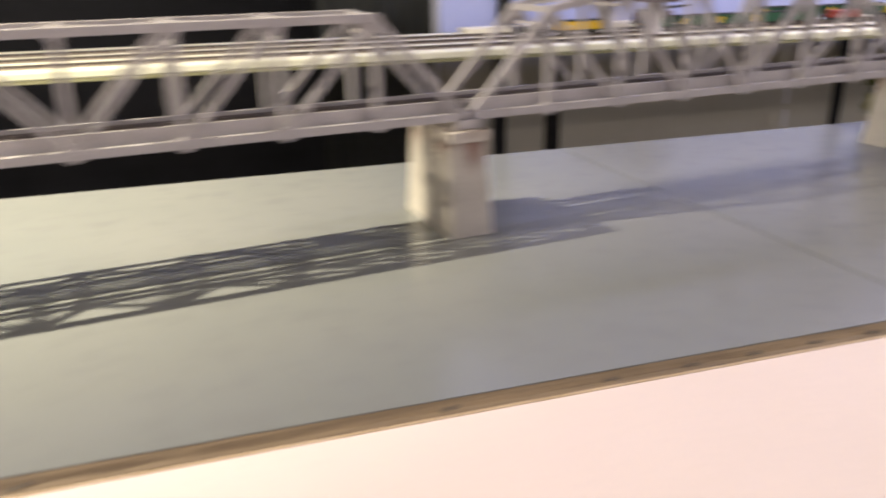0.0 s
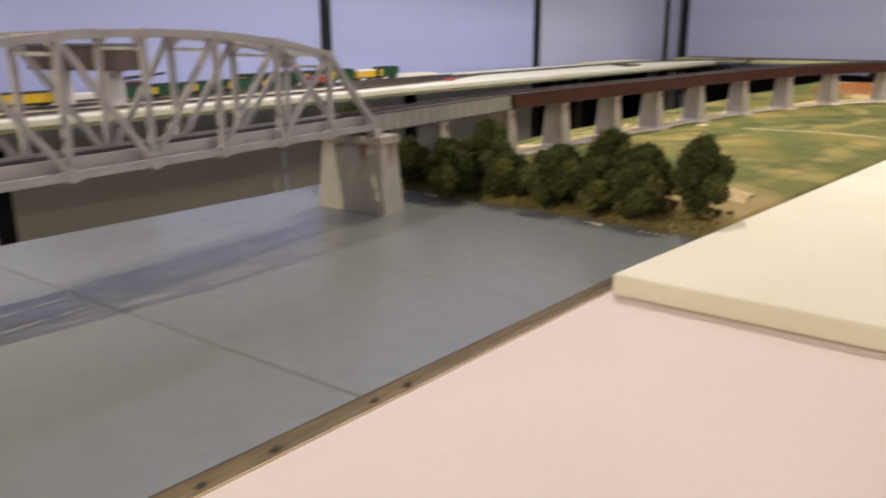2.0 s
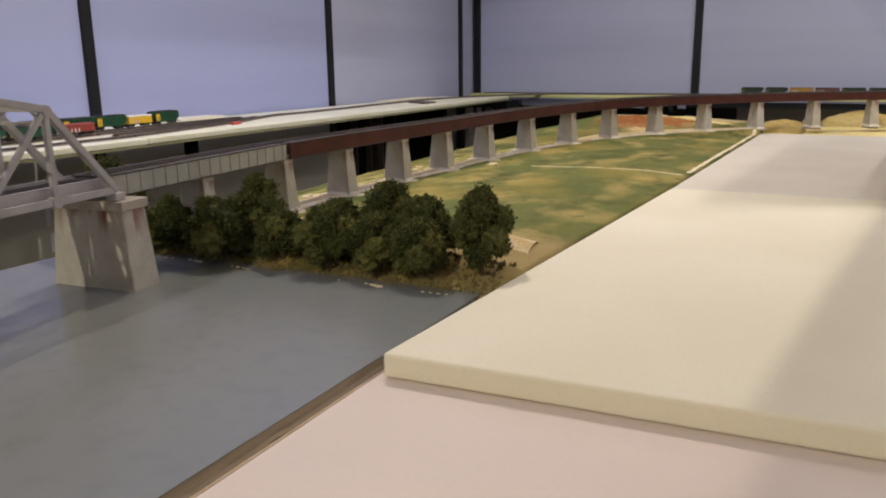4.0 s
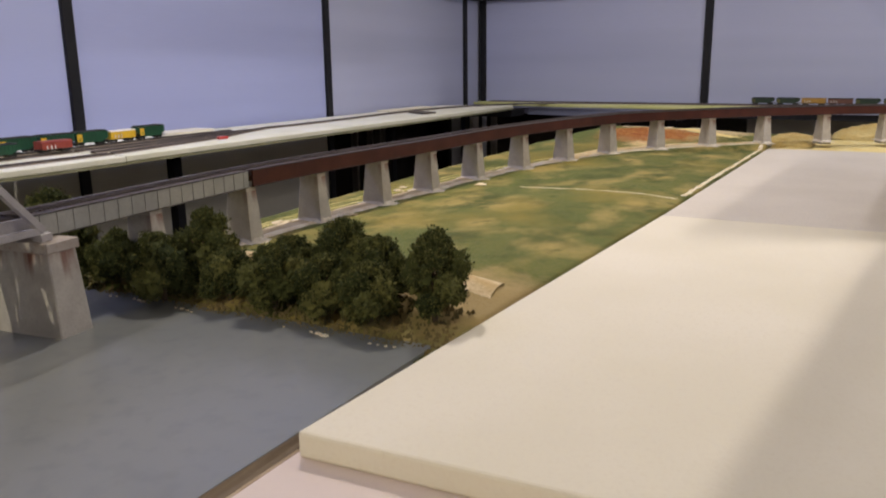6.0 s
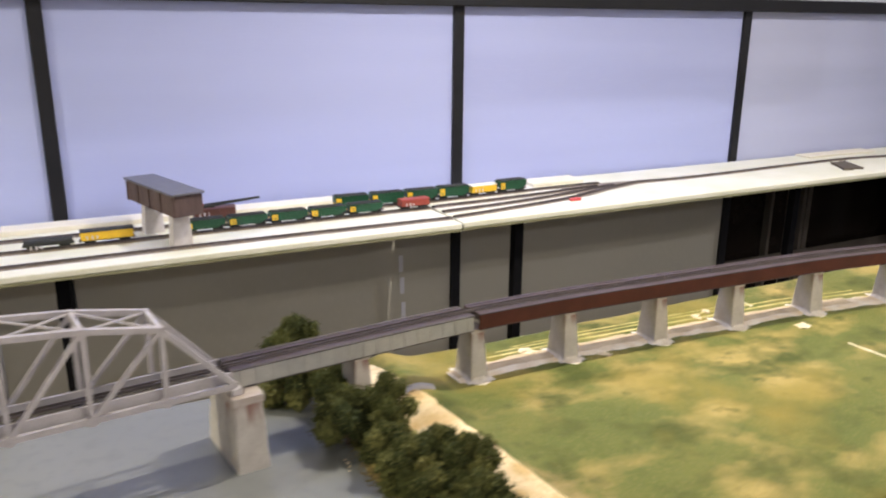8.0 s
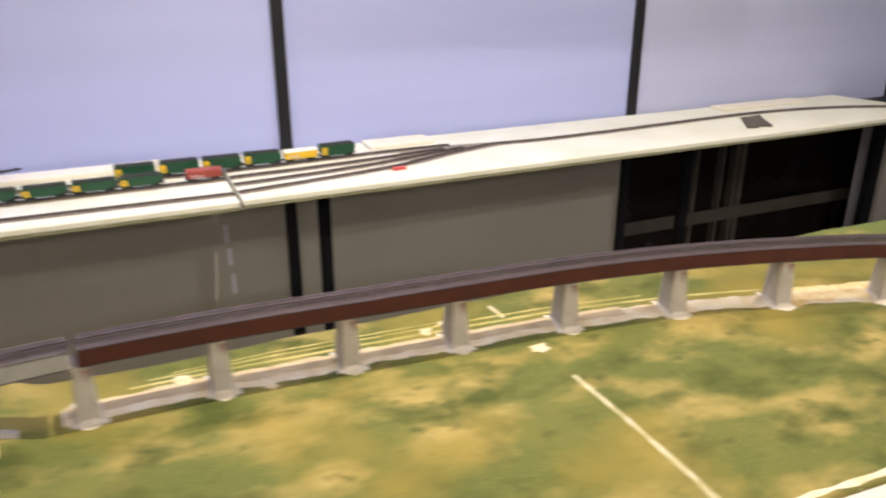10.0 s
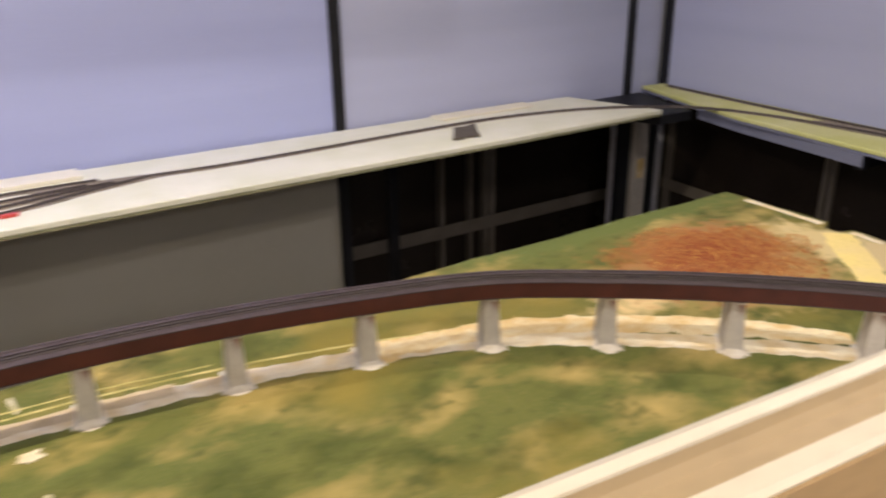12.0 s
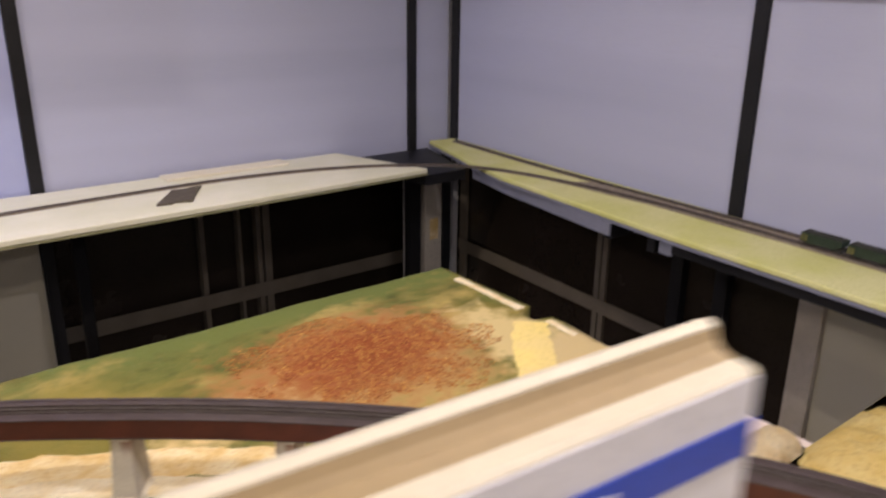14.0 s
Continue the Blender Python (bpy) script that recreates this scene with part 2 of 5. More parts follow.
def grass_material():
    """Static grass in greens with worn straw patches, bare rust-red soil round one knoll, dirt by the bank."""
    m = mat("model_grass", (0.105, 0.126, 0.020), (0.15, 0.156, 0.030), 0.95, 9, 240, 0.003, c=(0.24, 0.20, 0.065))
    t = m.node_tree
    n, link = t.nodes, t.links.new
    bsdf = n["Principled BSDF"]
    out = bsdf.inputs["Base Color"].links[0].from_socket
    co = n.new("ShaderNodeTexCoord")

    def patch(scale, lo, hi, colour, out, stretch=(1, 1, 1), off=0.0):
        mp = n.new("ShaderNodeMapping")
        mp.inputs["Scale"].default_value = stretch
        mp.inputs["Location"].default_value = (off, off, 0)
        link(co.outputs["Object"], mp.inputs["Vector"])
        no = n.new("ShaderNodeTexNoise")
        no.inputs["Scale"].default_value, no.inputs["Detail"].default_value = scale, 5
        link(mp.outputs[0], no.inputs["Vector"])
        rp = n.new("ShaderNodeValToRGB")
        rp.color_ramp.elements[0].position, rp.color_ramp.elements[1].position = lo, hi
        link(no.outputs["Fac"], rp.inputs["Fac"])
        mx = n.new("ShaderNodeMix")
        mx.data_type = "RGBA"
        link(rp.outputs["Color"], mx.inputs["Factor"])
        link(out, mx.inputs["A"])
        mx.inputs["B"].default_value = (*colour, 1)
        return mx.outputs["Result"]

    def spot(x, y, rx, ry, lo, hi, colour, out):
        mp = n.new("ShaderNodeMapping")
        mp.inputs["Location"].default_value = (-x / rx, -y / ry, 0)
        mp.inputs["Scale"].default_value = (1 / rx, 1 / ry, 0)
        link(co.outputs["Object"], mp.inputs["Vector"])
        ln = n.new("ShaderNodeVectorMath")
        ln.operation = "LENGTH"
        link(mp.outputs[0], ln.inputs[0])
        no = n.new("ShaderNodeTexNoise")
        no.inputs["Scale"].default_value, no.inputs["Detail"].default_value = 38, 6
        link(co.outputs["Object"], no.inputs["Vector"])
        ad = n.new("ShaderNodeMath")
        ad.operation = "MULTIPLY_ADD"
        link(no.outputs["Fac"], ad.inputs[0])
        ad.inputs[1].default_value = 1.1
        link(ln.outputs["Value"], ad.inputs[2])
        rp = n.new("ShaderNodeValToRGB")
        rp.color_ramp.elements[0].position, rp.color_ramp.elements[1].position = lo, hi
        rp.color_ramp.elements[0].color, rp.color_ramp.elements[1].color = (1, 1, 1, 1), (0, 0, 0, 1)
        sc = n.new("ShaderNodeMath")
        sc.operation = "MULTIPLY"
        sc.inputs[1].default_value = 0.5
        link(ad.outputs[0], sc.inputs[0])
        link(sc.outputs[0], rp.inputs["Fac"])
        mx = n.new("ShaderNodeMix")
        mx.data_type = "RGBA"
        link(rp.outputs["Color"], mx.inputs["Factor"])
        link(out, mx.inputs["A"])
        mx.inputs["B"].default_value = (*colour, 1)
        return mx.outputs["Result"]

    out = patch(5.5, 0.48, 0.70, (0.47, 0.345, 0.105), out, (1, 1.5, 1))
    out = patch(9, 0.50, 0.68, (0.062, 0.078, 0.008), out, (1, 1.3, 1), 3.0)
    out = patch(26, 0.56, 0.78, (0.075, 0.09, 0.014), out, (1, 1.2, 1), 5.0)
    out = patch(3.2, 0.52, 0.70, (0.27, 0.21, 0.035), out, (1, 1, 1), 7.0)
    out = spot(1.27, -1.36, 0.22, 0.07, 0.55, 0.8, (0.78, 0.58, 0.26), out)
    out = spot(1.47, -1.35, 0.25, 0.21, 0.58, 0.80, (0.50, 0.36, 0.13), out)
    out = spot(1.45, -1.31, 0.27, 0.185, 0.55, 0.84, (0.36, 0.15, 0.042), out)
    out = spot(1.45, -1.31, 0.25, 0.17, 0.40, 0.62, (0.29, 0.072, 0.018), out)
    out = spot(1.74, -1.40, 0.12, 0.22, 0.5, 0.7, (0.66, 0.52, 0.24), out)
    out = spot(1.5, -1.03, 0.75, 0.10, 0.5, 0.72, (0.125, 0.155, 0.032), out)
    out = spot(1.80, -1.52, 0.14, 0.16, 0.5, 0.75, (0.62, 0.48, 0.24), out)
    out = spot(-0.70, -1.60, 0.13, 0.16, 0.55, 0.85, (0.40, 0.29, 0.11), out)
    link(out, bsdf.inputs["Base Color"])
    return m


GRASS = grass_material()


# ---- building tools ----
def box(bm, lo, hi, m=None):
    vs = [bm.verts.new((x, y, z)) for x in (lo[0], hi[0]) for y in (lo[1], hi[1]) for z in (lo[2], hi[2])]
    if m is not None:
        for v in vs:
            v.co = m @ v.co
    for f in ((0, 1, 3, 2), (4, 6, 7, 5), (0, 4, 5, 1), (2, 3, 7, 6), (0, 2, 6, 4), (1, 5, 7, 3)):
        bm.faces.new([vs[i] for i in f])
    return vs


def prism(bm, outline, z0, z1):
    """An upright prism over a plan outline."""
    lo = [bm.verts.new((x, y, z0)) for x, y in outline]
    hi = [bm.verts.new((x, y, z1)) for x, y in outline]
    bm.faces.new(lo[::-1])
    bm.faces.new(hi)
    for i in range(len(lo)):
        j = (i + 1) % len(lo)
        bm.faces.new((lo[i], lo[j], hi[j], hi[i]))


def bar(bm, a, b, w, h, up=(0, 0, 1)):
    """A straight bar from a to b, w wide and h deep."""
    a, b = Vector(a), Vector(b)
    d = (b - a).normalized()
    s = d.cross(Vector(up))
    s = s.normalized() if s.length > 1e-4 else Vector((1, 0, 0))
    u = s.cross(d)
    ring = [(-w / 2, -h / 2), (w / 2, -h / 2), (w / 2, h / 2), (-w / 2, h / 2)]
    va = [bm.verts.new(a + s * p + u * q) for p, q in ring]
    vb = [bm.verts.new(b + s * p + u * q) for p, q in ring]
    bm.faces.new(va[::-1])
    bm.faces.new(vb)
    for i in range(4):
        j = (i + 1) % 4
        bm.faces.new((va[i], va[j], vb[j], vb[i]))


def sweep(bm, line, section):
    """A section (offset to the left, height) drawn along a level line of points."""
    rings = []
    for i, p in enumerate(line):
        d = (line[min(i + 1, len(line) - 1)] - line[max(i - 1, 0)]).normalized()
        s = Vector((-d.y, d.x, 0))
        rings.append([bm.verts.new(p + s * o + Vector((0, 0, h))) for o, h in section])
    k = len(section)
    for a, b in zip(rings, rings[1:]):
        for i in range(k):
            bm.faces.new((a[i], a[(i + 1) % k], b[(i + 1) % k], b[i]))
    bm.faces.new(rings[0][::-1])
    bm.faces.new(rings[-1])


def curve(points, step=0.02):
    """A smooth level line through plan points."""
    pts = [Vector((p[0], p[1], p[2] if len(p) > 2 else 0)) for p in points]
    pts = [2 * pts[0] - pts[1]] + pts + [2 * pts[-1] - pts[-2]]
    out = []
    for i in range(1, len(pts) - 2):
        a, b, c, d = pts[i - 1:i + 3]
        k = max(2, int((c - b).length / step))
        for j in range(k):
            u = j / k
            out.append(0.5 * (2 * b + (c - a) * u + (2 * a - 5 * b + 4 * c - d) * u * u + (3 * b - a - 3 * c + d) * u ** 3))
    return out + [pts[-2]]


def mesh_of(name, bm, material, bevel=0.0, smooth=False):
    bmesh.ops.recalc_face_normals(bm, faces=bm.faces)
    if bevel:
        bmesh.ops.bevel(bm, geom=[e for e in bm.edges if e.calc_face_angle(0) > 0.5], offset=bevel, segments=2, affect="EDGES", profile=0.5)
    me = bpy.data.meshes.new(name)
    bm.to_mesh(me)
    bm.free()
    me.materials.append(material)
    if smooth:
        me.polygons.foreach_set("use_smooth", [True] * len(me.polygons))
    return me


def part(name, bm, material, parent, label="", bevel=0.0, smooth=False):
    ob = new(name, mesh_of(name, bm, material, bevel, smooth))
    ob.parent = parent
    return tagged(ob, label)


def thing(name, label, category, group="", kind="", at=None):
    ob = new(name)
    ob.empty_display_size = 0.05
    if at is not None:
        ob.matrix_world = at
    return tagged(ob, label, category, group, kind)


def solid(name, bm, material, label, category, kind="", group="", bevel=0.0, smooth=False):
    return tagged(new(name, mesh_of(name, bm, material, bevel, smooth)), label, category, group, kind)


def boxes(*spans):
    bm = bmesh.new()
    for lo, hi in spans:
        box(bm, lo, hi)
    return bm


# ---- room ----
FLOOR_Z, CEIL_Z, XR = -1.12, 1.40, 2.70
SHELF_Z = 0.095
solid("floor", boxes(((-4.6, -5.0, FLOOR_Z - 0.05), (XR + 0.2, 1.2, FLOOR_Z))), FLOOR, "brown carpeted floor of the layout room", "floor", "structure")
solid("ceiling", boxes(((-4.6, -5.0, CEIL_Z), (XR + 0.2, 1.2, CEIL_Z + 0.05))), CEIL, "plain white ceiling of the layout room", "ceiling", "structure")

north = solid("wall_north", boxes(((-1.35, 0.012, 0.03), (XR + 0.1, 0.10, CEIL_Z)), ((-1.35, 0.012, FLOOR_Z), (1.238, 0.10, 0.03)), ((2.54, 0.012, FLOOR_Z), (XR + 0.1, 0.10, 0.03))), UPPER, "pale wall behind the panels along the layout", "wall", "structure")
TOP = 0.655
for a, b in ((-1.34, -1.18), (-1.145, -0.018), (0.018, 1.202), (1.238, 2.487), (2.523, 2.68)):
    part("panel", boxes(((a, -0.004, 0.03), (b, 0.012, TOP))), WALL_COOL_LIT if b < 1.21 else WALL_WHITE, north, "smooth lavender-white panel tinted bluer for cool light" if b < 1.21 else "smooth lavender-white panel", bevel=0.001)
    part("panel", boxes(((a, -0.002, TOP + 0.045), (b, 0.012, CEIL_Z))), UPPER, north)
for a, b in ((-1.34, -1.19), (-1.15, -0.018), (0.018, 1.20)):
    part("panel", boxes(((a, -0.004, FLOOR_Z), (b, 0.012, 0.03))), WALL_GREY, north, "grey-beige lower panel", bevel=0.001)
for x in (-1.1625, 0.0, 1.22, 2.505):
    part("post", boxes(((x - 0.0175, -0.016, 0.03), (x + 0.0175, 0.012, TOP))), BLACK, north, "black upright strip", bevel=0.002)
for x in (-1.17, 0.0, 1.22):
    part("post", boxes(((x - 0.016, -0.014, FLOOR_Z), (x + 0.016, 0.012, 0.03))), BLACK, north, "black upright strip", bevel=0.002)
part("top_rail", boxes(((-1.34, -0.042, TOP), (XR - 0.045, 0.012, TOP + 0.045))), BLACK, north, "black top rail", bevel=0.002)
part("glazing", boxes(((1.10, 0.26, FLOOR_Z), (2.80, 0.28, 0.10))), DARK, north, "dark glazed opening")
for x, w in ((1.975, 0.009), (2.008, 0.014), (1.76, 0.009), (1.90, 0.006)):
    part("mullion", boxes(((x - w, 0.225, FLOOR_Z), (x + w, 0.26, 0.10))), MULLION, north, "grey mullion", bevel=0.001)
part("crossbar", boxes(((1.10, 0.218, -0.475), (2.80, 0.2245, -0.420))), MULLION, north, "grey crossbar", bevel=0.001)
for lo, hi in (((1.06, 0.10, FLOOR_Z), (1.10, 0.30, 0.10)), ((2.80, 0.10, FLOOR_Z), (2.84, 0.30, 0.10)), ((1.06, 0.10, 0.10), (2.84, 0.30, 0.13))):
    part("reveal", boxes((lo, hi)), BLACK, north, "black side of the recess")
part("mullion", boxes(((2.485, -0.018, FLOOR_Z), (2.54, 0.012, 0.03))), BLACK, north)
part("pilaster", boxes(((2.555, -0.03, FLOOR_Z), (2.635, 0.012, 0.03))), COLUMN, north, "pale worn pilaster", bevel=0.003)
part("paper_note", boxes(((2.575, -0.0335, -0.30), (2.615, -0.0305, -0.215))), DIRT, north, "small tan paper note")
part("corner_trim", boxes(((2.64, -0.03, FLOOR_Z), (2.68, 0.012, 0.03))), BLACK, north, "black corner strip", bevel=0.002)
for k, (z0, z1) in enumerate(((-0.17, -0.115), (-0.245, -0.19), (-0.34, -0.275))):
    part("paper_strip", boxes(((-0.205 + 0.004 * k, -0.006, z0), (-0.19 + 0.004 * k, -0.0035, z1))), LABEL, north, "pale strip of paper")

# the end wall stands a few degrees off square
PIVOT_Y, SLANT = -0.03, 3.3
east = solid("wall_east", boxes(((XR + 0.012, -5.2, FLOOR_Z), (XR + 0.10, 0.0, CEIL_Z))), UPPER, "pale wall behind the panels at the end of the layout", "wall", "structure")
for a, b in ((-5.2, -3.86), (-3.82, -2.59), (-2.55, -1.313), (-1.273, -0.05)):
    part("panel", boxes(((XR - 0.004, a, 0.03), (XR + 0.012, b, TOP))), WALL_WHITE, east, "smooth lavender-white panel", bevel=0.001)
for y in (-3.84, -2.57, -1.293, -0.03):
    part("post", boxes(((XR - 0.016, y - 0.0185, 0.03), (XR + 0.012, y + 0.0185, TOP))), BLACK, east, "black upright strip", bevel=0.002)
part("top_rail", boxes(((XR - 0.042, -5.2, TOP), (XR + 0.012, -0.044, TOP + 0.045))), BLACK, east, "black top rail", bevel=0.002)
part("glazing", boxes(((XR, -1.51, FLOOR_Z), (XR + 0.012, -0.05, 0.03))), DARK, east, "dark glazed opening")
for y, w in ((-0.829, 0.010), (-0.856, 0.010), (-0.102, 0.02)):
    part("mullion", boxes(((XR - 0.012, y - w, FLOOR_Z), (XR, y + w, 0.03))), MULLION, east, "grey mullion", bevel=0.001)
part("crossbar", boxes(((XR - 0.016, -1.12, -0.345), (XR - 0.0125, -0.08, -0.297))), MULLION, east, "grey crossbar", bevel=0.001)
for y in (-1.145, -1.292):
    part("post", boxes(((XR - 0.03, y - 0.02, FLOOR_Z), (XR, y + 0.02, 0.03))), BLACK, east, "black upright strip", bevel=0.002)
part("pilaster", boxes(((XR - 0.02, -1.575, FLOOR_Z), (XR + 0.012, -1.51, 0.03))), COLUMN, east, "pale grey pilaster", bevel=0.002)
part("panel", boxes(((XR - 0.002, -5.2, FLOOR_Z), (XR + 0.012, -1.575, 0.03))), WALL_GREY, east, "grey-beige lower panel")
east.matrix_world = pose(XR, PIVOT_Y, 0) @ pose(0, 0, 0, 0, 0, -SLANT) @ pose(-XR, -PIVOT_Y, 0)

def cable_tray():
    """Unseen bar on clips, added along the panels above their top rail to shade them."""
    ob = thing("cable_tray", "unseen pale bar above the panels, added to shade the wall", "cable tray")
    bm = bmesh.new()
    bar(bm, (-1.3, -0.10, 0.822), (0.7, -0.10, 0.822), 0.03, 0.06)
    part("tray", bm, UPPER, ob, bevel=0.004)
    bm = bmesh.new()
    bar(bm, (0.7, -0.10, 0.822), (2.55, -0.10, 0.866), 0.03, 0.06)
    part("tray", bm, UPPER, ob, bevel=0.004)
    for x, z in ((-1.1, 0.822), (0.1, 0.822), (1.3, 0.836), (2.4, 0.862)):
        part("clip", boxes(((x - 0.01, -0.118, z - 0.034), (x + 0.01, 0.012, z - 0.0305))), BLACK, ob, "black clip")


cable_tray()
# unseen board, added to block a layout lamp and shade the slab's front
bm = bmesh.new()
bar(bm, (-1.2, -1.198, 1.18), (1.6, -1.52, 1.18), 0.012, 0.44)
solid("lamp_valance", bm, UPPER, "long unseen board under the ceiling, added to cut off lamp light", "valance", "structure", bevel=0.002)

# dark bay beyond the end of the panels, with a hanging curtain
solid("wall_west", boxes(((-4.6, -5.0, FLOOR_Z), (-4.5, 1.2, CEIL_Z))), UPPER, "plain pale wall", "wall", "structure")
solid("wall_south", boxes(((-4.5, -5.0, FLOOR_Z), (XR, -4.9, CEIL_Z))), UPPER, "plain pale wall", "wall", "structure")
solid("backdrop", boxes(((-4.5, 0.9, FLOOR_Z), (-1.35, 1.0, CEIL_Z))), BLACK, "black back of the dark bay", "wall", "structure")
solid("wall_bay", boxes(((-1.35, 0.10, FLOOR_Z), (-1.30, 0.95, CEIL_Z))), BLACK, "black side of the dark bay", "wall", "structure")
solid("wall_low", boxes(((-4.5, 0.0, FLOOR_Z), (-1.352, 0.06, -0.36))), WALL_GREY, "low grey panel under the dark bay", "wall", "structure")


def curtain():
    bm = bmesh.new()
    line = [Vector((-1.66 + 0.31 * i / 60, 0.05 + 0.012 * math.sin(i * 1.05) + 0.005 * math.sin(i * 2.3), 0)) for i in range(61)]
    sweep(bm, line, [(-0.002, -0.3), (0.002, -0.3), (0.002, CEIL_Z), (-0.002, CEIL_Z)])
    return solid("curtain", bm, CURTAIN, "grey-green curtain hanging beside a dark bay", "curtain", smooth=True)


curtain()


# ---- shelves along the walls ----
def shelf(name, outline, top, top_mat, edge_mat, label, foam=0.016):
    ob = thing(name, label, "shelf")
    bm = bmesh.new()
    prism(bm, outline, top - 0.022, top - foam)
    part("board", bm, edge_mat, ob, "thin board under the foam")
    bm = bmesh.new()
    prism(bm, outline, top - foam, top)
    part("foam_top", bm, top_mat, ob, bevel=0.003)
    return ob


shelf("wall_shelf", [(-4.4, -0.02), (-4.4, -0.455), (-0.213, -0.448), (-0.213, -0.02)], SHELF_Z, SHELF_TOP, SHELF_EDGE, "long cream foam-topped shelf on the panelled wall")
shelf("wall_shelf", [(-0.205, -0.02), (-0.205, -0.44), (0.9, -0.425), (1.6, -0.418), (2.285, -0.398), (2.17, -0.02)], SHELF_Z, SHELF_TOP, SHELF_EDGE, "cream foam-topped shelf carrying a single curving track")
shelf("end_wall_shelf", [(2.575, -0.025), (2.46, -0.40), (2.405, -0.62), (2.33, -1.3), (2.295, -1.85), (2.15, -4.0), (2.445, -4.0), (2.678, -0.04)], SHELF_Z, RSHELF, FASCIA, "yellow-green foam shelf along the end wall", 0.014)
bm = bmesh.new()
for a, b in (((2.47, -0.40), (2.413, -0.64)), ((2.413, -0.64), (2.343, -1.1)), ((2.343, -1.26), (2.338, -1.30))):
    bar(bm, (a[0] + 0.008, a[1], SHELF_Z - 0.04), (b[0] + 0.008, b[1], SHELF_Z - 0.04), 0.008, 0.034)
solid("shelf_fascia", bm, FASCIA, "blue-grey fascia strip under the end shelf", "trim", "structure")
bm = bmesh.new()
for a, b in (((2.338, -1.30), (2.30, -1.85)), ((2.30, -1.85), (2.158, -3.95))):
    bar(bm, (a[0] + 0.012, a[1], SHELF_Z - 0.036), (b[0] + 0.012, b[1], SHELF_Z - 0.036), 0.012, 0.027)
solid("shelf_fascia", bm, BLACK, "black strip under the edge of the end shelf", "trim", "structure")
for y in (-1.085, -1.225):
    br = solid("shelf_bracket", boxes(((2.36, y - 0.012, SHELF_Z - 0.07), (XR - 0.125, y + 0.012, SHELF_Z - 0.024))), BLACK, "black bracket under the end wall shelf", "bracket", group="shelf brackets", bevel=0.002)
bm = bmesh.new()
prism(bm, [(2.19, -0.03), (2.29, -0.385), (2.45, -0.39), (2.56, -0.03)], SHELF_Z - 0.06, SHELF_Z - 0.026)
solid("corner_bracket", bm, BLACK, "black plate bridging the gap between two shelves", "bracket")


for x, y in ((-1.178, -0.37), (0.008, -0.37), (1.24, -0.30)):
    leg = thing("support_post", "black upright post under the cream wall shelf", "post", "shelf posts")
    part("upright", boxes(((x - 0.0145, y - 0.0145, FLOOR_Z + 0.012), (x + 0.0145, y + 0.0145, SHELF_Z - 0.028))), MATTE, leg, bevel=0.002)
    part("top_plate", boxes(((x - 0.02, y - 0.02, SHELF_Z - 0.028), (x + 0.02, y + 0.02, SHELF_Z - 0.0225))), MATTE, leg)
    part("foot_plate", boxes(((x - 0.03, y - 0.03, FLOOR_Z), (x + 0.03, y + 0.03, FLOOR_Z + 0.012))), MATTE, leg)


def track(name, points, z, label, rails=True, wide=0.017, roadbed=None):
    """Model track: ties and two rails along a smooth line."""
    ob = thing(name, label, "track")
    line = curve(points)
    line = [Vector((p.x, p.y, p.z + z)) for p in line]
    if roadbed:
        bm = bmesh.new()
        sweep(bm, line, [(-0.0125, 0.0002), (0.0125, 0.0002), (0.0098, 0.0028), (-0.0098, 0.0028)])
        part("roadbed", bm, roadbed, ob, "strip of roadbed")
    base = 0.0028 if roadbed else 0.0004
    verts, faces, gone = [], [], 0.0
    for a, b in zip(line, line[1:]):
        d = (b - a)
        length = d.length
        if length < 1e-6:
            continue
        d /= length
        s = Vector((-d.y, d.x, 0))
        while gone < length:
            c = a + d * gone
            k = len(verts)
            for w in (-wide / 2, wide / 2):
                for l in (-0.0016, 0.0016):
                    for h in (base, base + 0.0018):
                        verts.append(tuple(c + s * w + d * l + Vector((0, 0, h))))
            faces += [(k, k + 1, k + 3, k + 2), (k + 4, k + 6, k + 7, k + 5), (k, k + 4, k + 5, k + 1), (k + 2, k + 3, k + 7, k + 6), (k + 1, k + 5, k + 7, k + 3)]
            gone += 0.0062
        gone -= length
    me = bpy.data.meshes.new("tie_strip")
    me.from_pydata(verts, [], faces)
    me.materials.append(TIES)
    ties = new("tie_strip", me)
    ties.parent = ob
    tagged(ties, "row of dark ties", kind="stuff")
    for o in (-0.0046, 0.0046):
        bm = bmesh.new()
        sweep(bm, line, [(o - 0.0008, base + 0.0016), (o + 0.0008, base + 0.0016), (o + 0.0006, base + 0.0042), (o - 0.0006, base + 0.0042)])
        part("rail", bm, RAIL, ob)
    return ob


BED = mat("brown_roadbed", (0.20, 0.165, 0.125), (0.30, 0.25, 0.19), 0.9, 60, 400, 0.001)
track("front_track", [(-4.3, -0.40), (-1.6, -0.392), (-0.9, -0.385), (-0.215, -0.392)], SHELF_Z, "front yard track on the cream shelf", roadbed=BED)
track("yard_track", [(-4.3, -0.275), (-1.5, -0.272), (-0.6, -0.262), (-0.215, -0.256)], SHELF_Z, "middle yard track under green hopper cars", roadbed=BED)
track("back_track", [(-4.3, -0.15), (-1.5, -0.16), (-0.5, -0.175), (-0.215, -0.185)], SHELF_Z, "back yard track near the panelled wall", roadbed=BED)
track("front_track", [(-0.203, -0.385), (0.0, -0.357), (0.228, -0.316), (0.38, -0.262), (0.573, -0.203)], SHELF_Z, "yard track running into a switch ladder", roadbed=BED)
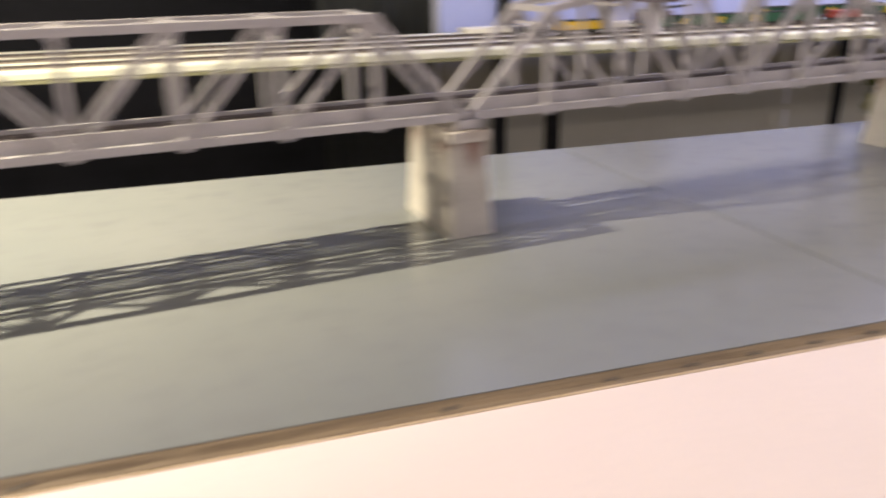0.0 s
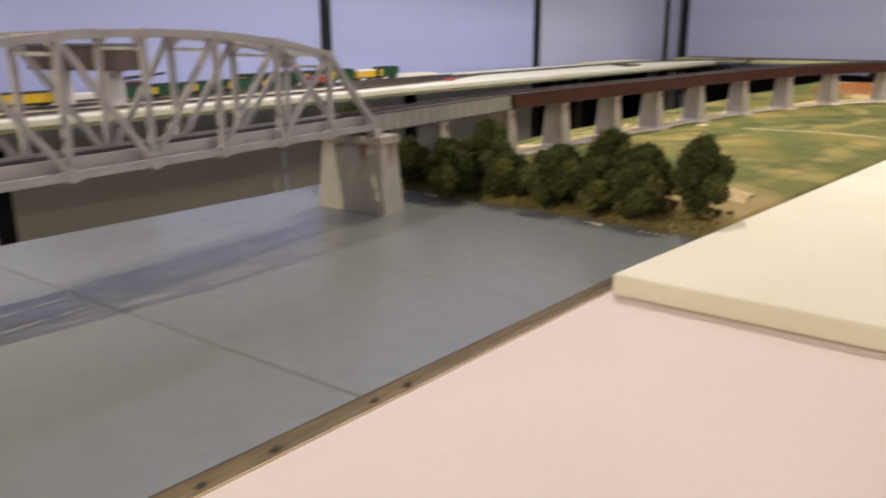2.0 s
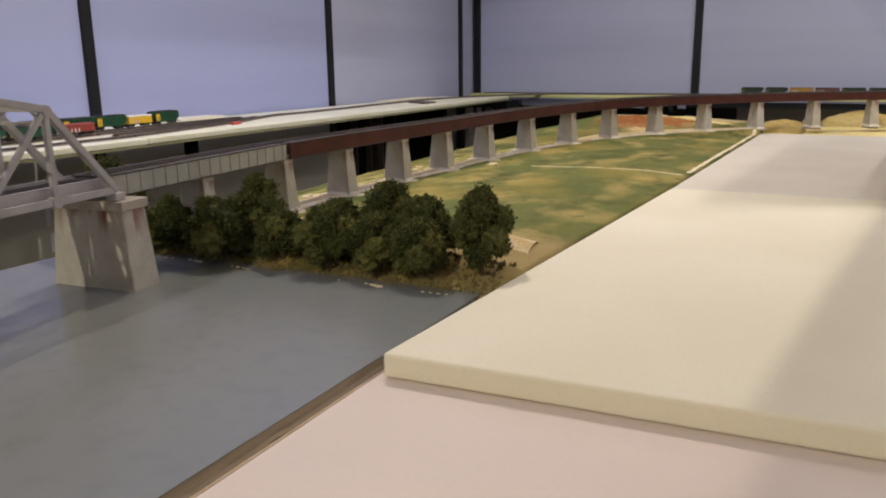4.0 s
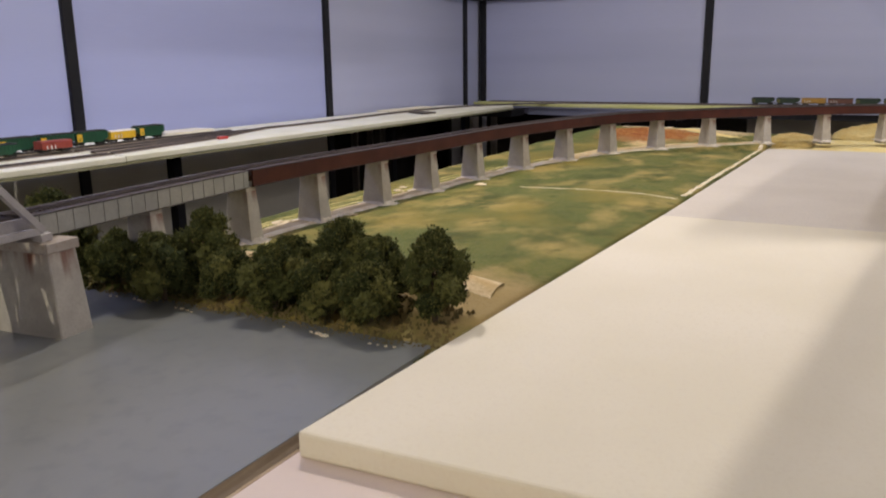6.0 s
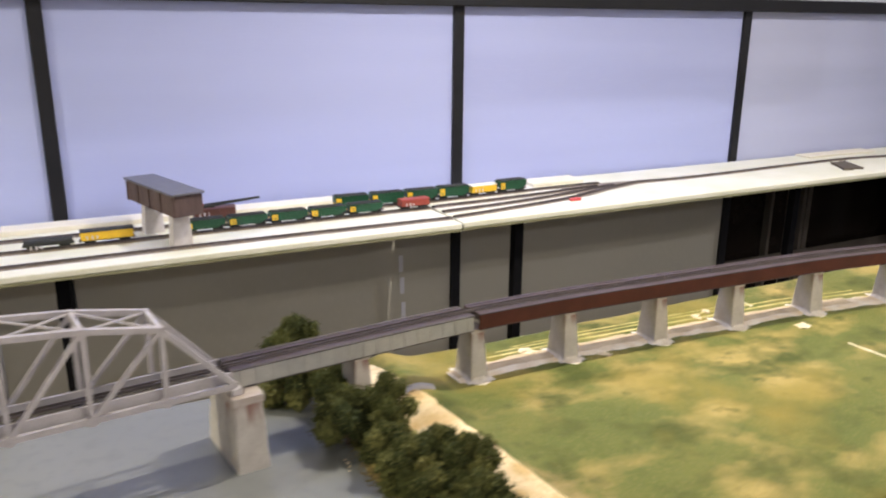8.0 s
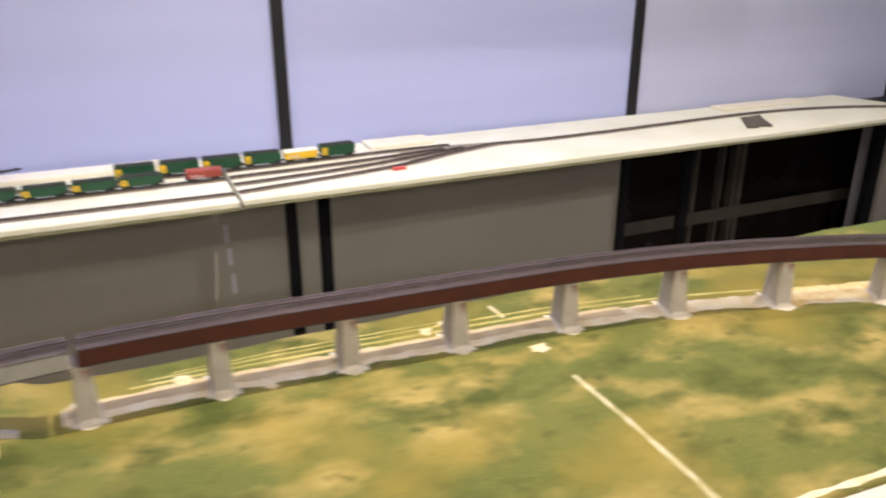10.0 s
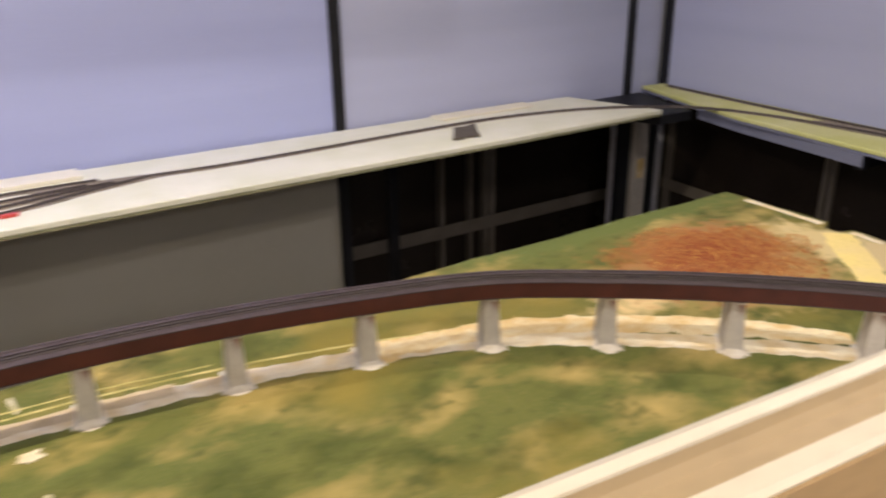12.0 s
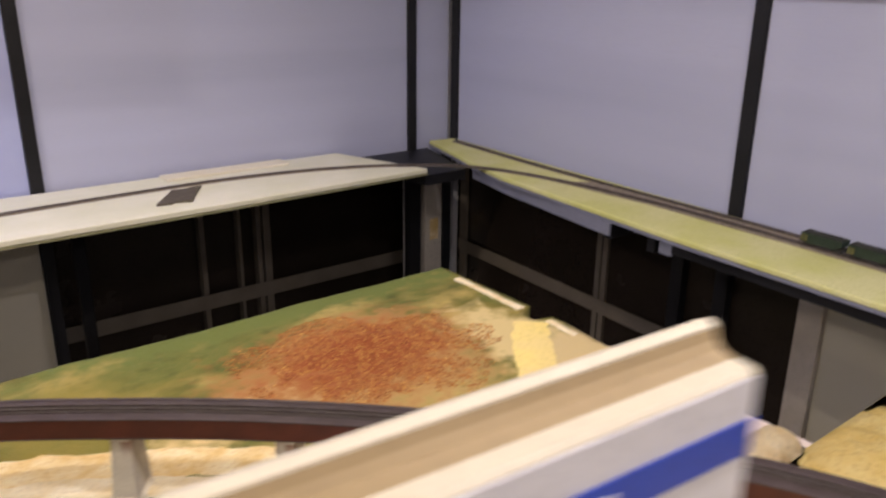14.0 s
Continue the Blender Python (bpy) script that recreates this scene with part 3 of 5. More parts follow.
track("yard_track", [(-0.203, -0.318), (0.0, -0.300), (0.2, -0.272), (0.36, -0.235), (0.48, -0.208)], SHELF_Z, "yard track running into a switch ladder", roadbed=BED)
track("yard_track", [(-0.203, -0.252), (0.0, -0.243), (0.2, -0.226), (0.42, -0.198)], SHELF_Z, "yard track running into a switch ladder", roadbed=BED)
track("back_track", [(-0.203, -0.185), (0.0, -0.175), (0.25, -0.165), (0.45, -0.165)], SHELF_Z, "back yard track beside the wall", roadbed=BED)
track("main_track", [(0.575, -0.203), (0.75, -0.213), (1.0, -0.206), (1.4, -0.182), (1.7, -0.178), (1.95, -0.212), (2.12, -0.265), (2.22, -0.312)], SHELF_Z, "single track curving along the shelf to the corner", roadbed=BED)
track("corner_track", [(2.22, -0.312), (2.37, -0.42), (2.45, -0.55)], SHELF_Z, "track spanning the gap at the corner", roadbed=TIES)
track("end_track", [(2.45, -0.55), (2.50, -0.75), (2.53, -1.1), (2.518, -1.5), (2.47, -2.2), (2.352, -3.9)], SHELF_Z, "track along the end wall shelf", roadbed=BED)
track("end_track", [(2.64, -0.1), (2.605, -0.5), (2.588, -0.85), (2.578, -1.15), (2.568, -1.4), (2.53, -2.1), (2.42, -3.9)], SHELF_Z, "track beside the end wall under a train", roadbed=BED)


def slab_thing(name, outline, z0, z1, material, label, category, bevel=0.002):
    bm = bmesh.new()
    prism(bm, outline, z0, z1)
    return solid(name, bm, material, label, category, bevel=bevel)


PATCH = mat("dark_roofing", (0.075, 0.06, 0.045), (0.12, 0.10, 0.075), 0.9, 60, 400, 0.001)
slab_thing("turnout_motor_patch", [(1.435, -0.343), (1.475, -0.35), (1.486, -0.339), (1.529, -0.354), (1.549, -0.313), (1.592, -0.237), (1.608, -0.216), (1.569, -0.219), (1.56, -0.227), (1.52, -0.219), (1.484, -0.273)], SHELF_Z + 0.0003, SHELF_Z + 0.007, PATCH, "dark square patch of roofing on the shelf", "patch", 0.0006)
slab_thing("ladder_roadbed", [(0.24, -0.325), (0.311, -0.308), (0.42, -0.265), (0.573, -0.222), (0.66, -0.214), (0.65, -0.196), (0.56, -0.176), (0.45, -0.165), (0.31, -0.155), (0.27, -0.21), (0.29, -0.27)], SHELF_Z + 0.0004, SHELF_Z + 0.0024, BED, "brown roadbed sheet under the switch ladder", "roadbed", 0.0004)
slab_thing("ladder_roadbed", [(2.492, -0.78), (2.512, -1.1), (2.497, -1.5), (2.478, -1.80), (2.555, -1.80), (2.585, -1.4), (2.602, -0.9), (2.56, -0.82)], SHELF_Z + 0.0004, SHELF_Z + 0.0022, BED, "brown roadbed sheet under the tracks of the end shelf", "roadbed", 0.0004)
slab_thing("red_clip", [(0.205, -0.352), (0.245, -0.350), (0.247, -0.335), (0.21, -0.336)], SHELF_Z + 0.0003, SHELF_Z + 0.008, RED_BIT, "small red plastic piece lying on the shelf", "clip", 0.001)
slab_thing("foam_strip", [(0.22, -0.125), (0.42, -0.125), (0.42, -0.04), (0.22, -0.04)], SHELF_Z + 0.0003, SHELF_Z + 0.012, FOAM, "white foam block on the shelf by the wall", "foam", 0.002)
slab_thing("foam_strip", [(-1.30, -0.10), (-0.35, -0.10), (-0.35, -0.035), (-1.30, -0.035)], SHELF_Z + 0.0003, SHELF_Z + 0.014, FOAM, "long white foam strip on the shelf by the wall", "foam", 0.002)
slab_thing("foam_strip", [(1.55, -0.10), (1.95, -0.10), (1.95, -0.03), (1.55, -0.03)], SHELF_Z + 0.0003, SHELF_Z + 0.008, FOAM, "thin white foam strip on the shelf by the wall", "foam", 0.002)


# ---- rolling stock ----
def wheels(ob, length):
    for x in (-length * 0.33, length * 0.33):
        bm = bmesh.new()
        box(bm, (x - 0.012, -0.009, 0.003), (x + 0.012, 0.009, 0.007))
        truck = part("truck", bm, LOAD, ob, "black wheel truck")
        for dx in (-0.008, 0.008):
            for y in (-0.0052, 0.0052):
                bm = bmesh.new()
                bmesh.ops.create_cone(bm, cap_ends=True, segments=12, radius1=0.0048, radius2=0.0048, depth=0.002, matrix=pose(x + dx, y, 0.0052, 90))
                part("wheel", bm, RAIL, truck)


def hopper(at, length=0.098, h=0.030, body=None, end=None, label="green hopper car with yellow end panels on the shelf track", full=True):
    ob = thing("hopper_car", label, "train car", "train cars", at=at)
    body, end = body or CAR_GREEN, end or CAR_YELLOW
    w, l = 0.016, length / 2
    bm = bmesh.new()
    prof = [(-l, 0.018), (-l * 0.55, 0.0085), (l * 0.55, 0.0085), (l, 0.018), (l, h), (-l, h)]
    a = [bm.verts.new((x, -w, z)) for x, z in prof]
    b = [bm.verts.new((x, w, z)) for x, z in prof]
    bm.faces.new(a)
    bm.faces.new(b[::-1])
    for i in range(6):
        j = (i + 1) % 6
        bm.faces.new((a[i], b[i], b[j], a[j]))
    part("body", bm, body, ob, bevel=0.0006)
    bm = bmesh.new()
    for i in range(9):
        x = -l + 0.008 + i * (length - 0.016) / 8
        for s in (-1, 1):
            box(bm, (x - 0.0008, s * w - 0.0009, 0.014), (x + 0.0008, s * w + 0.0009, h))
    tagged(part("rib_pattern", bm, body, ob, "rows of side ribs"), kind="stuff")
    bm = bmesh.new()
    for s in (-1, 1):
        box(bm, (-l, s * (w + 0.0006) - 0.0008, h - 0.002), (l, s * (w + 0.0006) + 0.0008, h + 0.0005))
    part("top_sill", bm, body, ob)
    for s in (-1, 1):
        bm = bmesh.new()
        box(bm, (-l + 0.002, s * (w + 0.0016) - 0.0004, 0.012), (-l + 0.017, s * (w + 0.0016) + 0.0004, h - 0.004))
        part("end_panel", bm, end, ob, "yellow panel with worn markings")
        bm = bmesh.new()
        for k in range(2):
            box(bm, (-l + 0.006, s * (w + 0.0022) - 0.0003, 0.015 + 0.005 * k), (-l + 0.013, s * (w + 0.0022) + 0.0003, 0.017 + 0.005 * k))
        part("marking", bm, body, ob)
    if full:
        bm = bmesh.new()
        for i in range(14):
            x = -l + 0.006 + (length - 0.012) * i / 13
            for k in range(4):
                r = 0.004 + 0.0015 * noise.noise((x * 300, k, 1))
                bmesh.ops.create_icosphere(bm, subdivisions=1, radius=r, matrix=Matrix.Translation((x, -0.011 + k * 0.0073, h + 0.0005 + 0.001 * noise.noise((x * 200, k * 3, 5)))))
        part("load", bm, LOAD, ob, "heap of dark load")
    bm = bmesh.new()
    box(bm, (-l - 0.004, -0.012, 0.008), (l + 0.004, 0.012, 0.0105))
    part("frame", bm, LOAD, ob)
    wheels(ob, length)
    return ob


def boxcar(at, material, label, length=0.1, h=0.036, roof=None, name="boxcar"):
    ob = thing(name, label, "train car", "train cars", at=at)
    l = length / 2
    part("body", boxes(((-l, -0.016, 0.010), (l, 0.016, h))), material, ob, bevel=0.001)
    bm = bmesh.new()
    prof = [(-0.017, h), (0.017, h), (0.012, h + 0.003), (-0.012, h + 0.003)]
    a = [bm.verts.new((-l - 0.001, y, z)) for y, z in prof]
    b = [bm.verts.new((l + 0.001, y, z)) for y, z in prof]
    bm.faces.new(a)
    bm.faces.new(b[::-1])
    for i in range(4):
        bm.faces.new((a[i], a[(i + 1) % 4], b[(i + 1) % 4], b[i]))
    part("roof", bm, roof or material, ob)
    for s in (-1, 1):
        part("door", boxes(((-0.012, s * 0.0166 - 0.0006, 0.012), (0.012, s * 0.0166 + 0.0006, h - 0.003))), material, ob, bevel=0.0003)
        bm = bmesh.new()
        for k, wd in enumerate((0.006, 0.008, 0.006)):
            x = -l + 0.012 + 0.011 * k
            box(bm, (x, s * 0.0172 - 0.0003, h - 0.017), (x + wd * 0.5, s * 0.0172 + 0.0003, h - 0.008))
        part("lettering_bars", bm, LEG_WHITE, ob, "unreadable pale lettering")
    bm = bmesh.new()
    box(bm, (-l - 0.004, -0.011, 0.0075), (l + 0.004, 0.011, 0.01))
    part("frame", bm, LOAD, ob)
    wheels(ob, length)
    return ob


RZ = SHELF_Z + 0.0068
h0 = hopper(pose(-0.845, -0.2645, RZ, 0, 0, 1))
for x, y in ((-0.738, -0.2635), (-0.631, -0.2625), (-0.524, -0.2615), (-0.417, -0.2605)):
    copy_thing(h0, pose(x, y, RZ, 0, 0, 1))
h1 = hopper(pose(-0.426, -0.178, RZ, 0, 0, -2), h=0.036, label="tall green hopper car with yellow end panels and a dark load")
for x, y in ((-0.319, -0.181), (-0.212, -0.1845), (-0.105, -0.1805), (0.105, -0.171)):
    copy_thing(h1, pose(x, y, RZ, 0, 0, -2 if x < 0 else 3))
boxcar(pose(0.0, -0.175, RZ, 0, 0, 3), CAR_YELLOW, "yellow boxcar with a pale roof coupled between green hoppers", 0.088, 0.030, FOAM)
boxcar(pose(-0.268, -0.2575, RZ, 0, 0, 1), CAR_RED, "red caboose standing on the middle yard track", 0.085, 0.027, name="caboose")
boxcar(pose(-0.80, -0.165, RZ, 0, 0, -1), CAR_BROWN, "brown boxcar with pale lettering behind the green hoppers", 0.105, 0.034)
boxcar(pose(-1.07, -0.2695, RZ, 0, 0, 0), CAR_YELLOW, "yellow boxcar with dark sill beside the coaling tower", 0.115, 0.030, LOAD)
boxcar(pose(-1.195, -0.270, RZ, 0, 0, 0), LOAD, "dark low gondola car behind the yellow boxcar", 0.1, 0.018, LOAD, "gondola_car")
# darker copies of the car paints: shade at the end wall put into the colour
SHADED_GREEN = mat("shaded_green_car_paint", (0.016, 0.034, 0.020), (0.012, 0.026, 0.016), 0.6, 60, 500)
SHADED_YELLOW = mat("shaded_yellow_car_paint", (0.36, 0.20, 0.035), (0.30, 0.165, 0.03), 0.6, 60, 500)
SHADED_END = mat("shaded_end_paint", (0.14, 0.13, 0.04), (0.10, 0.095, 0.03), 0.7, 60, 500)
h2 = hopper(pose(2.513, -1.58, RZ, 0, 0, -94), h=0.030, body=SHADED_GREEN, end=SHADED_END, label="green hopper car on the end shelf, paint darkened for shade")
for y in (-1.69, -2.02, -2.13):
    copy_thing(h2, pose(2.513 + (y + 1.58) * 0.07, y, RZ, 0, 0, -94))
boxcar(pose(2.490, -1.91, RZ, 0, 0, -94), CAR_BROWN, "dark brown boxcar in a train along the end wall", 0.1, 0.030, LOAD)
boxcar(pose(2.498, -1.80, RZ, 0, 0, -94), SHADED_YELLOW, "yellow boxcar in a train along the end wall, paint darkened for shade", 0.1, 0.030, SHADED_YELLOW)


def boom():
    ob = thing("crane_boom", "dark lattice crane boom lying over the brown boxcar", "crane", at=pose(-0.80, -0.165, RZ + 0.0375))
    bm = bmesh.new()
    box(bm, (-0.05, -0.012, 0), (0.0, 0.012, 0.006))
    part("cab", bm, LOAD, ob, bevel=0.001)
    bm = bmesh.new()
    for y in (-0.006, 0.006):
        bar(bm, (-0.02, y, 0.001), (0.12, y * 0.3, 0.013), 0.0025, 0.0025)
        bar(bm, (-0.02, y, 0.006), (0.12, y * 0.3, 0.015), 0.0025, 0.0025)
    for i in range(8):
        x = -0.01 + i * 0.016
        bar(bm, (x, -0.005, 0.002 + i * 0.0013), (x + 0.014, 0.005, 0.007 + i * 0.001), 0.0018, 0.0018)
    part("boom", bm, LOAD, ob)
    return ob


boom()


def coaling_tower():
    ob = thing("coaling_tower", "brown coaling tower with a grey roof on two pale legs", "model building", at=pose(-1.012, -0.014, SHELF_Z, 0, 0, 16))
    part("bunker", boxes(((-0.034, -0.405, 0.08), (0.034, -0.14, 0.13))), BUNKER, ob, bevel=0.002)
    bm = boxes(((-0.039, -0.412, 0.13), (0.039, -0.133, 0.136)))
    part("roof", bm, ROOF_GREY, ob, "flat dark grey roof", bevel=0.0015)
    for k in range(5):
        y = -0.40 + k * 0.064
        for x in (-0.0355, 0.0355):
            part("rib", boxes(((x - 0.0015, y - 0.002, 0.08), (x + 0.0015, y + 0.002, 0.127))), BUNKER, ob)
    for y in (-0.352, -0.195):
        bm = bmesh.new()
        lo = [(-0.025, y - 0.012), (0.025, y - 0.012), (0.025, y + 0.012), (-0.025, y + 0.012)]
        vs = [bm.verts.new((a, b, 0.0)) for a, b in lo] + [bm.verts.new((a * 0.8, y + (b - y) * 0.85, 0.0802)) for a, b in lo]
        for f in ((3, 2, 1, 0), (4, 5, 6, 7), (0, 1, 5, 4), (1, 2, 6, 5), (2, 3, 7, 6), (3, 0, 4, 7)):
            bm.faces.new([vs[i] for i in f])
        part("leg", bm, LEG_WHITE, ob, "pale concrete leg", bevel=0.001)
    part("sign", boxes(((0.0345, -0.40, 0.095), (0.0385, -0.385, 0.108))), RED_BIT, ob, "small red sign")
    return ob


coaling_tower()

# ---- layout tables ----
BACK, FRONT = -0.99, -1.634
river = thing("river", "flat grey painted river surface with a glossy finish", "water", kind="structure")
for outline, nm in (([(-4.3, FRONT), (-1.4105, FRONT), (-1.4525, BACK), (-4.3, BACK)], "water_board"), ([(-1.4085, FRONT), (-0.80, FRONT), (-0.80, BACK), (-1.4505, BACK)], "water_board")):
    bm = bmesh.new()
    prism(bm, outline, -0.013, 0.0)
    part(nm, bm, WATER, river)
bm = bmesh.new()
prism(bm, [(-1.4105, FRONT + 0.001), (-1.4085, FRONT + 0.001), (-1.4505, BACK - 0.001), (-1.4525, BACK - 0.001)], -0.012, -0.0012)
part("seam", bm, SEAM, river, "dark seam between the boards")
def front_edge():
    """Rough sawn strip sloping from the water down to the table, with chips and dents."""
    bm = bmesh.new()
    rows = []
    for i in range(420):
        x = -4.3 + 3.25 * i / 419
        w = 0.0018 * noise.noise((x * 9, 3, 0)) + 0.0012 * noise.noise((x * 45, 1, 0))
        d = 0.0012 * noise.noise((x * 30, 7, 0)) - 0.0018 * max(0.0, noise.noise((x * 22, 5, 2)) - 0.15)
        prof = [(FRONT, -0.0008), (FRONT - 0.002, -0.0022), (FRONT - 0.0055 + w, -0.0055 + d), (FRONT - 0.0095 + w, -0.0068 + d), (FRONT - 0.0098 + w, -0.03), (FRONT, -0.03)]
        rows.append([bm.verts.new((x, y, z)) for y, z in prof])
    for a, b in zip(rows, rows[1:]):
        for k in range(6):
            bm.faces.new((a[k], a[(k + 1) % 6], b[(k + 1) % 6], b[k]))
    bm.faces.new(rows[0])
    bm.faces.new(rows[-1][::-1])
    return part("front_edge", bm, WOOD_EDGE, river, "rough brown wooden edge")


front_edge()
part("front_lip", boxes(((-4.3, FRONT - 0.0135, -0.0105), (-1.05, FRONT - 0.0112, -0.0058))), LIP, river, "thin pale ply along the edge")
for x in (-1.60, -1.545, -1.49, -1.40, -1.365, -1.72, -1.655, -1.84, -2.1, -2.35):
    bm = bmesh.new()
    bmesh.ops.create_cone(bm, cap_ends=True, segments=9, radius1=0.0026, radius2=0.0022, depth=0.0026, matrix=pose(x, FRONT - 0.0052, -0.0050, 34) @ Matrix.Diagonal((1.5, 0.7, 1, 1)))
    part("knot", bm, SEAM, river, "dark knot in the edge")
table = thing("work_table", "bare pinkish table top in front of the layout", "table")
part("tabletop", boxes(((-4.3, -2.75, -0.03), (1.9, FRONT - 0.0137, -0.006))), PINK, table, bevel=0.001)
for lo, hi in (((-4.2, -2.70, -0.12), (1.85, -2.66, -0.031)), ((-4.2, -1.72, -0.12), (1.85, -1.68, -0.031)), ((-4.2, -1.03, -0.10), (1.80, -1.0, -0.031))):
    part("rail", boxes((lo, hi)), WOOD_EDGE, table, "wooden rail")
for x in (-3.8, -1.8, 0.0, 1.6):
    for y in (-2.66, -1.70, -1.01):
        part("leg", boxes(((x - 0.03, y - 0.03, FLOOR_Z), (x + 0.03, y + 0.01, -0.12 if y < -1.2 else -0.1))), WOOD_EDGE, table, "square wooden leg")
slab_thing("foam_slab", [(-1.078, -1.655), (-0.035, -1.702), (-0.035, -2.70), (-1.03, -2.70)], -0.0055, 0.0175, SLAB, "thick cream foam slab lying on the table", "slab", 0.003)
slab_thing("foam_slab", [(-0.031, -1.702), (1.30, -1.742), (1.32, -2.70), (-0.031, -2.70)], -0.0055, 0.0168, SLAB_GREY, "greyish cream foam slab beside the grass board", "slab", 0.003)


def rise(x):
    """How far the line and the ground under it climb along the layout."""
    u = min(max((x + 0.1) / 1.2, 0.0), 1.0)
    return 0.011 * u * u * (3 - 2 * u)


def trestle_line():
    flat = curve([(-0.985, -1.181), (-0.78, -1.157), (-0.575, -1.137), (-0.37, -1.134), (-0.165, -1.142), (0.026, -1.152), (0.236, -1.168), (0.45, -1.203), (0.655, -1.257),
                  (0.853, -1.328), (1.018, -1.438), (1.18, -1.568), (1.335, -1.72), (1.475, -1.895), (1.58, -2.08), (1.65, -2.3)], 0.012)
    return [Vector((p.x, p.y, rise(p.x))) for p in flat]


LINE = trestle_line()


def front_y(x):
    """Where the grass board ends against the foam slabs."""
    return -1.651 - 0.047 * (x + 1.078) / 1.043 if x < -0.035 else -1.698 - 0.040 * (x + 0.035) / 1.335


def ground_height(x, y):
    """Rolling model terrain: knoll of red soil, bank that falls to the water."""
    z = 0.022 + 0.006 * noise.noise((x * 3, y * 3, 0.3)) + 0.002 * noise.noise((x * 11, y * 11, 2.0)) + 0.0007 * noise.noise((x * 60, y * 60, 4.0))
    z += rise(x) * min(max((y + 1.66) / 0.25, 0.0), 1.0)
    k = math.exp(-(((x - 1.50) / 0.22) ** 2 + ((y + 1.24) / 0.15) ** 2))
    z += 0.022 * k * (1 + 0.25 * noise.noise((x * 25, y * 25, 1)))
    bank = min(max((x + 0.845 + 0.012 * noise.noise((y * 14, 0, 0))) / 0.11, 0.0), 1.0)
    z = -0.004 + (z + 0.004) * (bank * bank * (3 - 2 * bank)) + 0.014 * math.exp(-((x + 0.675 - (y + 1.3) * -0.02) / 0.035) ** 2)
    f = min(max((y - front_y(x)) / 0.07, 0.0), 1.0)
    if x > -0.75:
        z = z * f + 0.017 * (1 - f)
    d = min((p.x - x) ** 2 + (p.y - y) ** 2 for p in LINE[20::4]) ** 0.5
    flat = min(max((0.075 - d) / 0.03, 0.0), 1.0) if x > -0.62 else 0.0
    return z * (1 - flat) + (0.021 + rise(x)) * flat


def terrain():
    ob = thing("grass_board", "rolling green and straw-coloured model grass field on a board", "terrain", kind="structure")
    nx, ny = 270, 70
    x0, x1 = -0.86, 1.855
    bm = bmesh.new()
    grid = []
    for i in range(nx + 1):
        row = []
        for j in range(ny + 1):
            v = -1.022 - 0.735 * j / ny
            x = x0 + (x1 - (0.04 if -1.375 < v < -1.325 else 0.0) - x0) * i / nx
            y = -1.022 + (front_y(x) + 1.022) * j / ny
            row.append(bm.verts.new((x, y, ground_height(x, y))))
        grid.append(row)
    for i in range(nx):
        for j in range(ny):
            bm.faces.new((grid[i][j], grid[i][j + 1], grid[i + 1][j + 1], grid[i + 1][j]))
    edge = [grid[i][0] for i in range(nx + 1)] + [grid[nx][j] for j in range(1, ny + 1)] + [grid[i][ny] for i in range(nx - 1, -1, -1)] + [grid[0][j] for j in range(ny - 1, 0, -1)]
    low = [bm.verts.new((v.co.x, v.co.y, -0.03)) for v in edge]
    for i in range(len(edge)):
        j = (i + 1) % len(edge)
        bm.faces.new((edge[i], edge[j], low[j], low[i]))
    part("turf", bm, GRASS, ob, smooth=True)
    return ob


field = terrain()


def ribbon(name, line, wide, lift, material, parent, label, ragged=0.3):
    """A ragged strip laid over the terrain along a line."""
    bm = bmesh.new()
    rows = []
    for i, p in enumerate(line):
        d = (line[min(i + 1, len(line) - 1)] - line[max(i - 1, 0)]).normalized()
        s = Vector((-d.y, d.x, 0))
        row = []
        for k in range(5):
            o = (k / 4 - 0.5) * wide * (1 + ragged * noise.noise((p.x * 30, p.y * 30, k // 2)))
            q = p + s * o
            rise = lift if k not in (0, 4) else -0.002
            row.append(bm.verts.new((q.x, q.y, ground_height(q.x, q.y) + rise + 0.0006 * noise.noise((q.x * 120, q.y * 120, 0)))))
        rows.append(row)
    for a, b in zip(rows, rows[1:]):
        for k in range(4):
            bm.faces.new((a[k], a[k + 1], b[k + 1], b[k]))
    return part(name, bm, material, parent, label, smooth=True)


PATHLINE = [p for p in LINE if p.x > -0.60 and p.y > -1.725]
ribbon("gravel_strip", [p + Vector((0.001, 0.002, 0)) for p in PATHLINE], 0.072, 0.0012, PLASTER, field, "ragged white plaster strip under the piers", 0.4)
ribbon("footpath", [p + Vector((0.005, 0.012, 0)) for p in PATHLINE if p.x < 0.36], 0.054, 0.002, GREY_PATH, field, "greyish path between the piers", 0.45)
LINE_YELLOW = mat("yellow_turf_line", (0.72, 0.60, 0.24), (0.34, 0.31, 0.08), 0.9, 14, 220, 0.001, c=(0.22, 0.21, 0.05))
for far, w, seg in ((0.046, 0.0065, (-0.52, 0.98)), (0.063, 0.0035, (-0.50, 0.42)), (0.075, 0.0022, (-0.46, 0.05))):
    ribbon("turf_line", [p + Vector((far * 0.25, far, 0)) for p in PATHLINE if seg[0] < p.x < seg[1]], w, 0.0012, LINE_YELLOW, field, "bright yellow line worn into the turf", 0.9)
SAND = mat("bright_sand", (0.76, 0.54, 0.22), (0.90, 0.78, 0.48), 0.9, 26, 200, 0.002, c=(0.50, 0.27, 0.09))
